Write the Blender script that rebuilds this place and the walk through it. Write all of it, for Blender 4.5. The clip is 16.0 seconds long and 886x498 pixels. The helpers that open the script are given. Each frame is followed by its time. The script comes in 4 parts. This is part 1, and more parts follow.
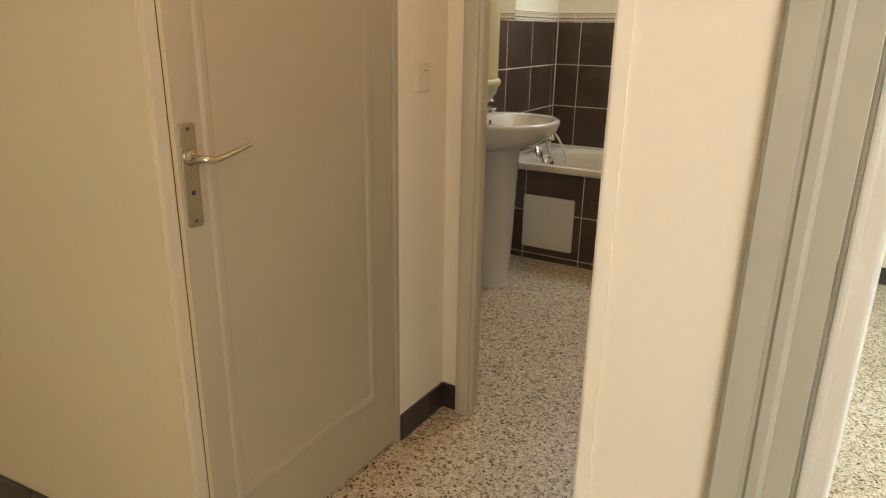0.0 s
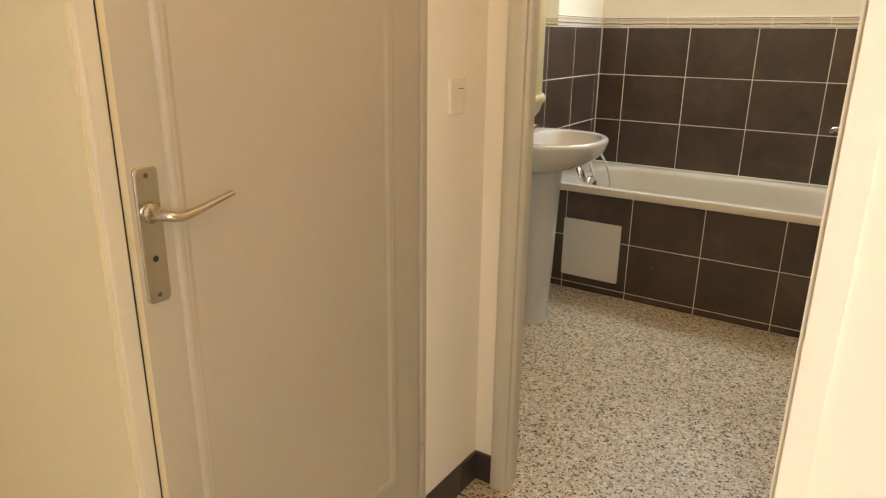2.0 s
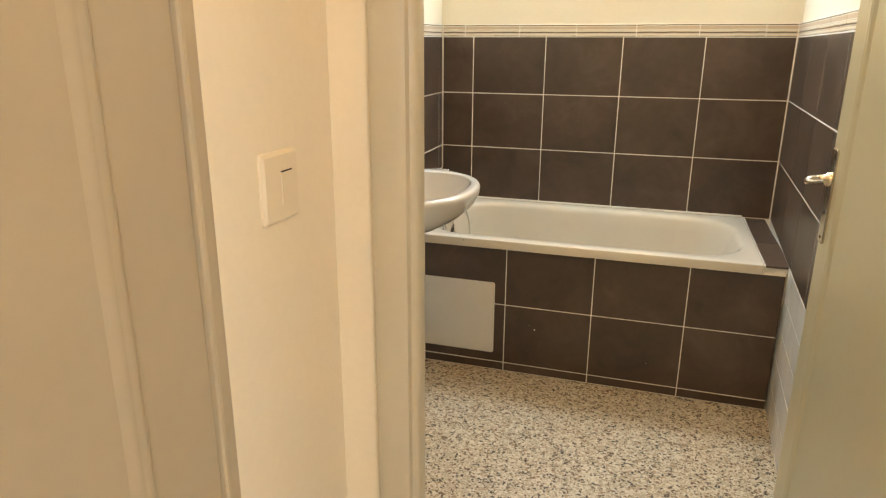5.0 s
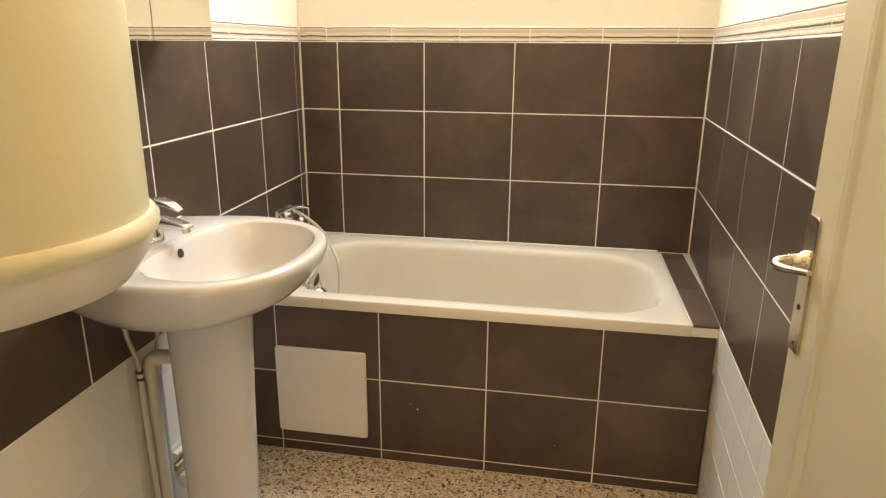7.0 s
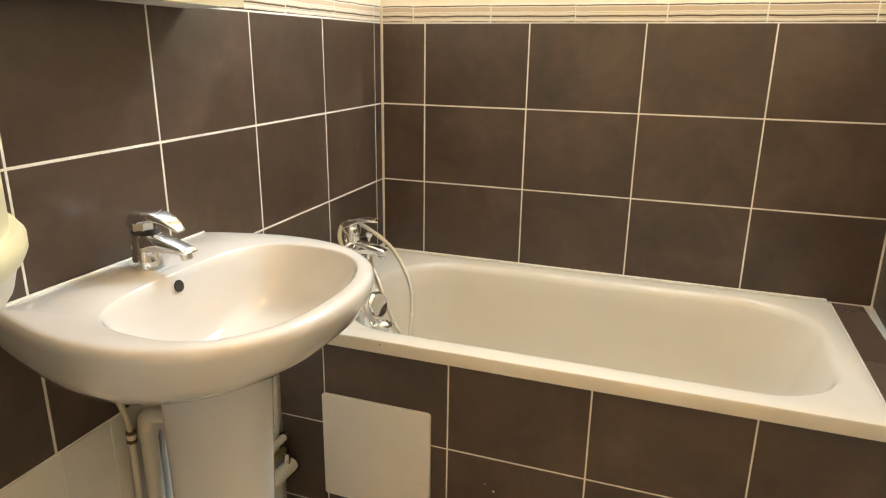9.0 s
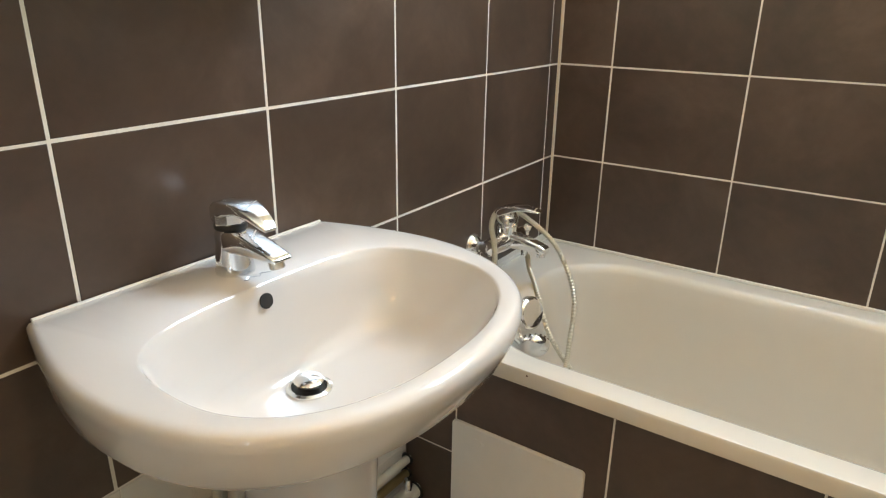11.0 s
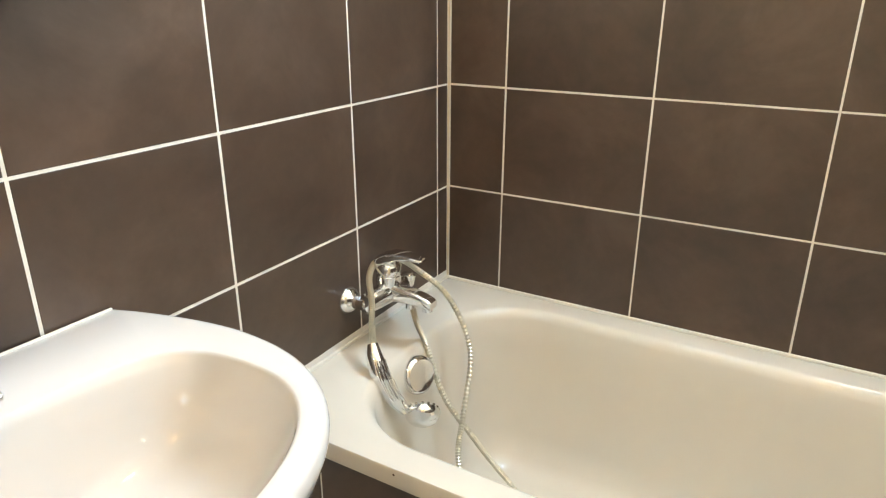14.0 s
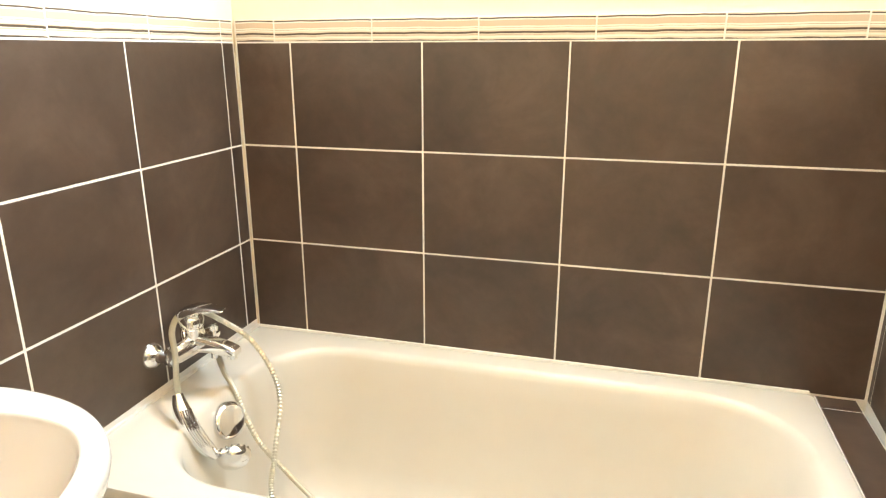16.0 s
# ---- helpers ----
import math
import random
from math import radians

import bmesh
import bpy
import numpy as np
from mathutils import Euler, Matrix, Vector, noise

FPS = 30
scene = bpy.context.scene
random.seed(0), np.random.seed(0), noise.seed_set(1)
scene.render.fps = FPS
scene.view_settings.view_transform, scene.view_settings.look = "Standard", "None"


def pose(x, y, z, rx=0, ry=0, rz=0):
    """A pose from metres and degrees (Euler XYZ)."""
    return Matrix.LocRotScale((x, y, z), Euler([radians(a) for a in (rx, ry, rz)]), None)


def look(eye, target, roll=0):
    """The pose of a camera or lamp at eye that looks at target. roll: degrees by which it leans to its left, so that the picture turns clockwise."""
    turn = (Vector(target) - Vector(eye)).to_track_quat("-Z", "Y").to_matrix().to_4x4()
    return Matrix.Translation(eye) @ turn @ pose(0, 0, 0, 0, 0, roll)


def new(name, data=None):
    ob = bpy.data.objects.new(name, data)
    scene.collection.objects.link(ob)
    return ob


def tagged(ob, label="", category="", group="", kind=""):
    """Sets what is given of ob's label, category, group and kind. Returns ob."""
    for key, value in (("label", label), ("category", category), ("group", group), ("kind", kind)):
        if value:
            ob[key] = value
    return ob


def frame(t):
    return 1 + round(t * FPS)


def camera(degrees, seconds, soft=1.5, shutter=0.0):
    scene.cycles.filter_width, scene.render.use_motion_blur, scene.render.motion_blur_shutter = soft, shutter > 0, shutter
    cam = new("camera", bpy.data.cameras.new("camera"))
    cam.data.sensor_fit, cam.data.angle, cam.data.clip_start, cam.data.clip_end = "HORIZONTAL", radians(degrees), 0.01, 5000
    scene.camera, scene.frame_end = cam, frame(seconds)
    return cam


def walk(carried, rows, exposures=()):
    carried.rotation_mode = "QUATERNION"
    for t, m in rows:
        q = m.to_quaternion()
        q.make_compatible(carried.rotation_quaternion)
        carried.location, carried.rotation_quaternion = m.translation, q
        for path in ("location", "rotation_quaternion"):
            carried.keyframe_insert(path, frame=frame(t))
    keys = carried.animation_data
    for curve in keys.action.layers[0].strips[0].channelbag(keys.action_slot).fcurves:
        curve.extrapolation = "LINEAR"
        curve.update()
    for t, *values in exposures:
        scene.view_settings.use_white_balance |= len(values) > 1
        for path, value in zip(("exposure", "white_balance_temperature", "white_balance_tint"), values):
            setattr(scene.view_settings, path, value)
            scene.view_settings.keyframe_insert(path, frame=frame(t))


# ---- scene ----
cam = camera(67.3, 16.0, soft=1.2)
PATH = [
    (0, (1.63, -4.077, 1.226), (0.648, -2.447, 0.609), 0.9),
    (0.5, (1.61, -4.0, 1.245), (0.612, -2.38, 0.629), 0.9),
    (1, (1.58, -3.91, 1.251), (0.57, -2.295, 0.638), 0.9),
    (1.5, (1.528, -3.852, 1.239), (0.496, -2.25, 0.633), 0.6),
    (2, (1.427, -3.791, 1.236), (0.375, -2.201, 0.632), 0.7),
    (2.5, (1.35, -3.732, 1.233), (0.283, -2.151, 0.633), 0.6),
    (3, (1.26, -3.621, 1.225), (0.184, -2.044, 0.629), 0.3),
    (3.5, (1.174, -3.502, 1.232), (0.114, -1.913, 0.641), -0.1),
    (4, (1.135, -3.406, 1.252), (0.241, -1.717, 0.662), -0.1),
    (4.5, (1.033, -3.254, 1.256), (0.347, -1.471, 0.663), 0.5),
    (5, (0.989, -3.115, 1.261), (0.402, -1.294, 0.678), 0.3),
    (7.5, (0.997, -2.368, 1.275), (0.673, -0.48, 0.702), 0.5),
    (8, (0.994, -2.235, 1.253), (0.573, -0.364, 0.684), 0.6),
    (8.5, (0.981, -2.155, 1.238), (0.442, -0.313, 0.674), 0.6),
    (9, (0.937, -2.054, 1.216), (0.289, -0.249, 0.649), 0.8),
    (9.5, (0.875, -1.95, 1.196), (0.089, -0.204, 0.618), 0.8),
    (10, (0.837, -1.867, 1.192), (-0.069, -0.194, 0.576), 0.9),
    (12.5, (0.745, -1.514, 1.192), (-0.4, -0.043, 0.465), 1.0),
    (13, (0.739, -1.461, 1.206), (-0.397, 0.015, 0.477), 0.9),
    (13.5, (0.764, -1.443, 1.213), (-0.319, 0.08, 0.5), 0.5),
    (14, (0.798, -1.421, 1.235), (-0.151, 0.196, 0.54), 0.3),
    (14.5, (0.829, -1.417, 1.256), (-0.018, 0.279, 0.619), 0.2),
    (15, (0.866, -1.434, 1.269), (0.132, 0.333, 0.689), 0.1),
    (15.5, (0.908, -1.465, 1.271), (0.285, 0.352, 0.712), 0.0),
    (16, (0.958, -1.513, 1.273), (0.419, 0.33, 0.714), 0.0),
]
EXPOSURES = [(0.0, -1.02, 8600, 16), (0.5, -1.0, 8800, 16), (1.0, -0.97, 9100, 17), (1.5, -0.8, 9500, 18), (2.0, -0.5, 8400, 17), (2.5, -0.22, 6700, 14), (3.0, -0.22, 6300, 14), (3.5, -0.22, 6450, 14),
             (4.5, -0.2, 7600, 15), (5.0, -0.16, 8500, 16), (7.5, 0.06, 8800, 18), (9.0, 0.04, 8600, 17), (10.0, -0.18, 7900, 17), (12.5, -0.26, 7050, 14), (13.5, -0.08, 7150, 14),
             (14.5, 0.42, 7600, 16), (15.0, 0.56, 7800, 17), (16.0, 0.66, 8150, 17)]
walk(cam, [(t, look(eye, target, roll)) for t, eye, target, roll in PATH], EXPOSURES)

# ---------------------------------------------------------------- world and lights
world = bpy.data.worlds.new("sky")
scene.world = world
world.use_nodes = True
wn = world.node_tree
sky = wn.nodes.new("ShaderNodeTexSky")
sky.sky_type = "NISHITA"
sky.sun_disc = False
sky.sun_elevation, sky.sun_rotation = radians(48), radians(200)
wn.links.new(sky.outputs["Color"], wn.nodes["Background"].inputs["Color"])
wn.nodes["Background"].inputs["Strength"].default_value = 0.12

XR, YF, CEIL = 1.472, -2.335, 2.55      # bathroom: x 0..XR, y YF..0
DARK = 1.3035                          # top of the dark tiling
BAND = 1.357                           # top of the border tiles


def area(name, m, sx, sy, watts, colour):
    lamp = bpy.data.lights.new(name, "AREA")
    lamp.shape, lamp.size, lamp.size_y, lamp.energy, lamp.color = "RECTANGLE", sx, sy, watts, colour
    ob = new(name, lamp)
    ob.matrix_world = m
    return ob


DAY = (0.54, 0.76, 1.0)
WARM = (1.0, 0.64, 0.28)
area("bathroom_window_light", look((0.74, 0.03, 2.2), (0.74, -1.2, 1.4)), 0.8, 0.45, 52, DAY)
# Unseen entrance window, set where its daylight favours the right wall and door.
area("entrance_window_light", look((2.66, -5.1, 1.5), (1.0, -3.7, 1.0)), 1.1, 1.2, 64, DAY)
area("side_room_window_light", look((3.55, -1.7, 1.5), (1.6, -2.6, 1.1)), 1.3, 1.3, 170, DAY)


def globe_light(name, p, watts):
    lamp = bpy.data.lights.new(name, "POINT")
    lamp.energy, lamp.color, lamp.shadow_soft_size = watts, WARM, 0.09
    ob = new(name, lamp)
    ob.location = p
    return ob


globe_light("bathroom_bulb", (0.92, -1.50, 2.28), 14)
# Unseen entrance lamp, placed to balance the closet door against the walls.
globe_light("unseen_entrance_bulb", (2.15, -4.5, 2.25), 44)
# Unseen hall lamp, added to warm the basin front and hall walls.
globe_light("unseen_hall_bulb", (1.02, -2.88, 2.30), 8)

# ---------------------------------------------------------------- materials


def nodes_of(name):
    m = bpy.data.materials.new(name)
    m.use_nodes = True
    t = m.node_tree
    return m, t, t.nodes["Principled BSDF"]


def mapping(t, scale=(1, 1, 1), space="Object", shift=False):
    tc = t.nodes.new("ShaderNodeTexCoord")
    mp = t.nodes.new("ShaderNodeMapping")
    mp.inputs["Scale"].default_value = scale
    t.links.new(tc.outputs[space], mp.inputs["Vector"])
    if shift:
        oi = t.nodes.new("ShaderNodeObjectInfo")
        mu = t.nodes.new("ShaderNodeMath")
        mu.operation, mu.inputs[1].default_value = "MULTIPLY", 40.0
        t.links.new(oi.outputs["Random"], mu.inputs[0])
        t.links.new(mu.outputs[0], mp.inputs["Location"])
    return mp.outputs["Vector"]


def noise_tex(t, vec, scale, detail=4.0, rough=0.55, distort=0.0):
    n = t.nodes.new("ShaderNodeTexNoise")
    n.inputs["Scale"].default_value, n.inputs["Detail"].default_value = scale, detail
    n.inputs["Roughness"].default_value, n.inputs["Distortion"].default_value = rough, distort
    t.links.new(vec, n.inputs["Vector"])
    return n.outputs["Fac"]


def ramp(t, fac, stops, mode="LINEAR"):
    r = t.nodes.new("ShaderNodeValToRGB")
    r.color_ramp.interpolation = mode
    while len(r.color_ramp.elements) < len(stops):
        r.color_ramp.elements.new(0.5)
    for e, (p, c) in zip(r.color_ramp.elements, stops):
        e.position, e.color = p, (*c, 1)
    t.links.new(fac, r.inputs["Fac"])
    return r.outputs["Color"]


def mix(t, fac, a, b, mode="MIX"):
    m = t.nodes.new("ShaderNodeMix")
    m.data_type, m.blend_type = "RGBA", mode
    for sock, v in ((m.inputs["Factor"], fac), (m.inputs["A"], a), (m.inputs["B"], b)):
        if isinstance(v, (int, float)):
            sock.default_value = v
        elif isinstance(v, tuple):
            sock.default_value = (*v, 1)
        else:
            t.links.new(v, sock)
    return m.outputs["Result"]


def math_node(t, op, a, b=0.0, c=0.0):
    m = t.nodes.new("ShaderNodeMath")
    m.operation = op
    for i, v in enumerate((a, b, c)):
        if isinstance(v, (int, float)):
            m.inputs[i].default_value = v
        else:
            t.links.new(v, m.inputs[i])
    return m.outputs[0]


def bump(t, p, height, strength, distance):
    b = t.nodes.new("ShaderNodeBump")
    b.inputs["Strength"].default_value, b.inputs["Distance"].default_value = strength, distance
    t.links.new(height, b.inputs["Height"])
    t.links.new(b.outputs["Normal"], p.inputs["Normal"])


def surface(name, colour, rough=0.5, metal=0.0, vary=0.08, big=3.0, fine=60.0, relief=0.15, depth=0.001, coat=0.0, shift=False, space="Object", rvary=0.1):
    """A painted, glazed or metal surface: two scales of variation in colour and gloss, with fine relief."""
    m, t, p = nodes_of(name)
    v = mapping(t, space=space, shift=shift)
    a, b = noise_tex(t, v, big, 3), noise_tex(t, v, fine, 5)
    lo, hi = tuple(c * (1 - vary) for c in colour), tuple(min(1, c * (1 + vary)) for c in colour)
    col = mix(t, 0.35, ramp(t, a, [(0.3, lo), (0.7, hi)]), ramp(t, b, [(0.3, lo), (0.7, hi)]))
    t.links.new(col, p.inputs["Base Color"])
    r = math_node(t, "MULTIPLY_ADD", a, rvary, rough - rvary / 2)
    t.links.new(r, p.inputs["Roughness"])
    p.inputs["Metallic"].default_value = metal
    p.inputs["Coat Weight"].default_value = coat
    p.inputs["Coat Roughness"].default_value = 0.06
    if relief:
        bump(t, p, b, relief, depth)
    return m


def tile_material():
    """Dark brown cloudy stoneware with a satin glaze."""
    m, t, p = nodes_of("brown_stoneware")
    v = mapping(t, shift=True)
    a = noise_tex(t, v, 5.0, 5, 0.6, 0.6)
    b = noise_tex(t, v, 28.0, 6, 0.65)
    w = noise_tex(t, v, 2.1, 3, 0.5, 0.3)
    c1 = ramp(t, a, [(0.3, (0.051, 0.034, 0.025)), (0.5, (0.078, 0.051, 0.037)), (0.72, (0.130, 0.086, 0.064))])
    c2 = ramp(t, b, [(0.35, (0.062, 0.041, 0.030)), (0.7, (0.100, 0.067, 0.049))])
    tone = ramp(t, w, [(0.3, (0.84, 0.83, 0.84)), (0.7, (1.16, 1.13, 1.10))])
    t.links.new(mix(t, 1.0, mix(t, 0.35, c1, c2), tone, "MULTIPLY"), p.inputs["Base Color"])
    t.links.new(math_node(t, "MULTIPLY_ADD", a, 0.16, 0.28), p.inputs["Roughness"])
    p.inputs["Specular IOR Level"].default_value = 0.55
    bump(t, p, b, 0.12, 0.0006)
    return m


def border_material():
    """Cream border tile with wavy brown stripes that run along it."""
    m, t, p = nodes_of("striped_border_glaze")
    tc = t.nodes.new("ShaderNodeTexCoord")
    sep = t.nodes.new("ShaderNodeSeparateXYZ")
    t.links.new(tc.outputs["Object"], sep.inputs[0])
    n = noise_tex(t, mapping(t, (14, 3, 3), shift=True), 1.0, 2)
    y = math_node(t, "MULTIPLY_ADD", n, 0.006, sep.outputs["Y"])
    f = math_node(t, "MULTIPLY_ADD", y, 19.6, 0.44)
    white, cream, pink, brown, tan = (0.80, 0.76, 0.68), (0.70, 0.61, 0.49), (0.61, 0.48, 0.36), (0.085, 0.06, 0.042), (0.40, 0.30, 0.20)
    col = ramp(t, f, [(0.0, brown), (0.045, cream), (0.12, white), (0.18, cream), (0.23, tan), (0.25, cream), (0.29, brown), (0.365, tan), (0.385, cream),
                      (0.45, white), (0.51, tan), (0.53, white), (0.59, pink), (0.83, white), (0.89, brown), (0.945, cream)], "CONSTANT")
    g = noise_tex(t, mapping(t, shift=True), 40, 4)
    t.links.new(mix(t, 0.25, col, mix(t, g, (0.80, 0.76, 0.70), (1.0, 0.98, 0.94)), "MULTIPLY"), p.inputs["Base Color"])
    p.inputs["Roughness"].default_value = 0.3
    bump(t, p, g, 0.1, 0.0004)
    return m


def terrazzo_material():
    """Polished terrazzo: cream cement with marble chips from sand to brown and black."""
    m, t, p = nodes_of("terrazzo")
    v = mapping(t)
    wob = t.nodes.new("ShaderNodeTexNoise")
    wob.inputs["Scale"].default_value = 60
    t.links.new(v, wob.inputs["Vector"])
    vv = t.nodes.new("ShaderNodeMix")
    vv.data_type, vv.inputs["Factor"].default_value = "RGBA", 0.012
    t.links.new(v, vv.inputs["A"])
    t.links.new(wob.outputs["Color"], vv.inputs["B"])
    warped = vv.outputs["Result"]

    def chips(scale, stops, gap):
        cell, edge = t.nodes.new("ShaderNodeTexVoronoi"), t.nodes.new("ShaderNodeTexVoronoi")
        edge.feature = "DISTANCE_TO_EDGE"
        for n in (cell, edge):
            n.inputs["Scale"].default_value = scale
            t.links.new(warped, n.inputs["Vector"])
        s = t.nodes.new("ShaderNodeSeparateColor")
        t.links.new(cell.outputs["Color"], s.inputs["Color"])
        col = ramp(t, s.outputs["Red"], stops, "CONSTANT")
        jit = math_node(t, "MULTIPLY_ADD", s.outputs["Green"], 0.16, gap)
        inside = math_node(t, "GREATER_THAN", edge.outputs["Distance"], jit)
        return col, inside, s.outputs["Blue"]

    sand, white, tan, brown, black = (0.50, 0.425, 0.325), (0.72, 0.66, 0.575), (0.40, 0.29, 0.195), (0.20, 0.125, 0.08), (0.035, 0.029, 0.026)
    cement = mix(t, noise_tex(t, v, 220, 4), (0.50, 0.435, 0.345), (0.64, 0.575, 0.48))
    c1, i1, _ = chips(190, [(0.0, sand), (0.26, white), (0.66, tan), (0.84, brown), (0.95, black)], 0.02)
    c2, i2, pick = chips(88, [(0.0, white), (0.42, sand), (0.66, tan), (0.86, brown)], 0.05)
    c3, i3, pick3 = chips(118, [(0.0, black), (0.62, brown)], 0.05)
    base = mix(t, i1, cement, c1)
    use2 = math_node(t, "MULTIPLY", i2, math_node(t, "GREATER_THAN", pick, 0.55))
    use3 = math_node(t, "MULTIPLY", i3, math_node(t, "GREATER_THAN", pick3, 0.80))
    col = mix(t, use3, mix(t, use2, base, c2), c3)
    stain = ramp(t, noise_tex(t, v, 2.2, 4), [(0.3, (0.86, 0.81, 0.71)), (0.7, (1, 0.97, 0.90))])
    t.links.new(mix(t, 1.0, col, stain, "MULTIPLY"), p.inputs["Base Color"])
    t.links.new(math_node(t, "MULTIPLY_ADD", noise_tex(t, v, 6, 4), 0.25, 0.28), p.inputs["Roughness"])
    return m


def hose_material():
    """Ribbed chrome spiral hose: ridges along its length come from the mesh."""
    return surface("chrome_spiral", (0.60, 0.56, 0.46), 0.40, 0.75, 0.06, 20, 200, 0.05)


def emitter(name, colour, strength):
    m, t, p = nodes_of(name)
    p.inputs["Base Color"].default_value = (0.85, 0.82, 0.75, 1)
    p.inputs["Emission Color"].default_value = (*colour, 1)
    p.inputs["Emission Strength"].default_value = strength
    return m


def glass_material():
    m, t, p = nodes_of("window_glass")
    p.inputs["Base Color"].default_value = (0.95, 0.97, 0.97, 1)
    p.inputs["Transmission Weight"].default_value = 1.0
    p.inputs["Roughness"].default_value = 0.02
    return m


def mirror_material():
    m, t, p = nodes_of("mirror_glass")
    p.inputs["Base Color"].default_value = (0.86, 0.88, 0.85, 1)
    p.inputs["Metallic"].default_value = 1.0
    p.inputs["Roughness"].default_value = 0.015
    return m


M_TILE, M_BORDER, M_FLOOR = tile_material(), border_material(), terrazzo_material()
M_WALL = surface("cream_wall_paint", (0.80, 0.735, 0.605), 0.62, 0, 0.04, 1.6, 90, 0.25, 0.0012)
# Darker, yellower copy of the cream paint, for the wall with less window light.
M_SHADEWALL = surface("shaded_cream_wall_paint", (0.61, 0.51, 0.32), 0.62, 0, 0.05, 1.6, 90, 0.3, 0.0014)
M_CEIL = surface("white_ceiling_paint", (0.80, 0.78, 0.73), 0.75, 0, 0.03, 1.5, 80, 0.2)
M_GROUT = surface("cream_grout", (0.80, 0.77, 0.71), 0.85, 0, 0.10, 6, 150, 0.4)
M_WTILE = surface("white_wall_tile", (0.78, 0.77, 0.73), 0.16, 0, 0.03, 4, 30, 0.05, shift=True)
M_DOOR = surface("taupe_gloss_paint", (0.425, 0.36, 0.26), 0.36, 0, 0.035, 2.5, 45, 0.14, 0.0012)
M_FRAME = surface("grey_gloss_paint", (0.41, 0.405, 0.335), 0.36, 0, 0.05, 5, 50, 0.2, 0.0015)
M_JAMB = surface("beige_gloss_paint", (0.55, 0.515, 0.42), 0.36, 0, 0.05, 5, 50, 0.2, 0.0015)
M_POST = surface("cream_gloss_frame_paint", (0.55, 0.475, 0.34), 0.36, 0, 0.05, 5, 50, 0.3, 0.002)
M_BATHDOOR = surface("cream_gloss_door_paint", (0.54, 0.49, 0.345), 0.34, 0, 0.035, 2.5, 45, 0.14, 0.0012)
M_SIDEDOOR = surface("pale_grey_gloss_paint", (0.66, 0.65, 0.59), 0.3, 0, 0.035, 2.5, 45, 0.14, 0.0012)
M_SKIRT = surface("dark_skirting_tile", (0.045, 0.035, 0.03), 0.3, 0, 0.2, 8, 50, 0.1, shift=True)
M_CERAMIC = surface("white_ceramic", (0.64, 0.62, 0.595), 0.10, 0, 0.015, 3, 20, 0.0, coat=0.5, rvary=0.04)
M_ENAMEL = surface("cream_bath_enamel", (0.68, 0.635, 0.555), 0.13, 0, 0.02, 3, 20, 0.0, coat=0.0, rvary=0.06)
M_CHROME = surface("chrome", (0.82, 0.82, 0.82), 0.08, 1.0, 0.02, 10, 80, 0.0, rvary=0.05)
M_NICKEL = surface("worn_satin_nickel", (0.60, 0.55, 0.47), 0.22, 1.0, 0.08, 12, 150, 0.06)
M_HOSE = hose_material()
M_PLASTIC = surface("cream_switch_plastic", (0.75, 0.675, 0.54), 0.35, 0, 0.02, 10, 80, 0.05)
M_PANEL = surface("white_panel_paint", (0.74, 0.72, 0.68), 0.42, 0, 0.03, 6, 60, 0.15)
M_HEATER = surface("pale_yellow_heater_enamel", (0.66, 0.62, 0.42), 0.32, 0, 0.02, 2, 30, 0.04)
M_PVC = surface("cream_pvc", (0.70, 0.66, 0.57), 0.35, 0, 0.05, 8, 60, 0.1)
M_BLUE = surface("blue_light_strip", (0.50, 0.57, 0.62), 0.4, 0, 0.05, 8, 60, 0.1)
M_BRASS = surface("dull_brass", (0.52, 0.42, 0.22), 0.35, 1.0, 0.08, 15, 90, 0.1)
# Near-black; mostly stands for shade in holes, slots and gaps.
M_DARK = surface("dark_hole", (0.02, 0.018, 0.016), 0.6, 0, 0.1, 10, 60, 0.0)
M_SEAL = surface("white_silicone", (0.72, 0.69, 0.62), 0.4, 0, 0.08, 20, 100, 0.2)
M_INK = surface("grey_print", (0.28, 0.30, 0.32), 0.4, 0, 0.05, 20, 80, 0.0)
M_MIRROR, M_GLASS = mirror_material(), glass_material()
M_GLOBE = emitter("lit_opal_glass", WARM, 3.0)
M_RUST = surface("rusty_chip", (0.10, 0.05, 0.03), 0.8, 0, 0.3, 40, 200, 0.3)

# ---------------------------------------------------------------- mesh helpers


def shade(me, smooth):
    if smooth:
        me.polygons.foreach_set("use_smooth", [True] * len(me.polygons))


def part(name, bm, material, parent=None, label="", smooth=False, m=None):
    bmesh.ops.recalc_face_normals(bm, faces=bm.faces[:])
    me = bpy.data.meshes.new(name)
    bm.to_mesh(me)
    bm.free()
    me.materials.append(material)
    shade(me, smooth)
    if smooth:
        me.set_sharp_from_angle(angle=radians(42))
    ob = new(name, me)
    if parent is not None:
        ob.parent = parent
    if m is not None:
        ob.matrix_local = m
    if label:
        ob["label"] = label
    return ob


def thing(name, p, label, category, group="", kind="", rz=0.0):
    ob = new(name)
    ob.empty_display_size = 0.05
    ob.matrix_world = pose(*p, 0, 0, rz)
    return tagged(ob, label, category, group, kind)


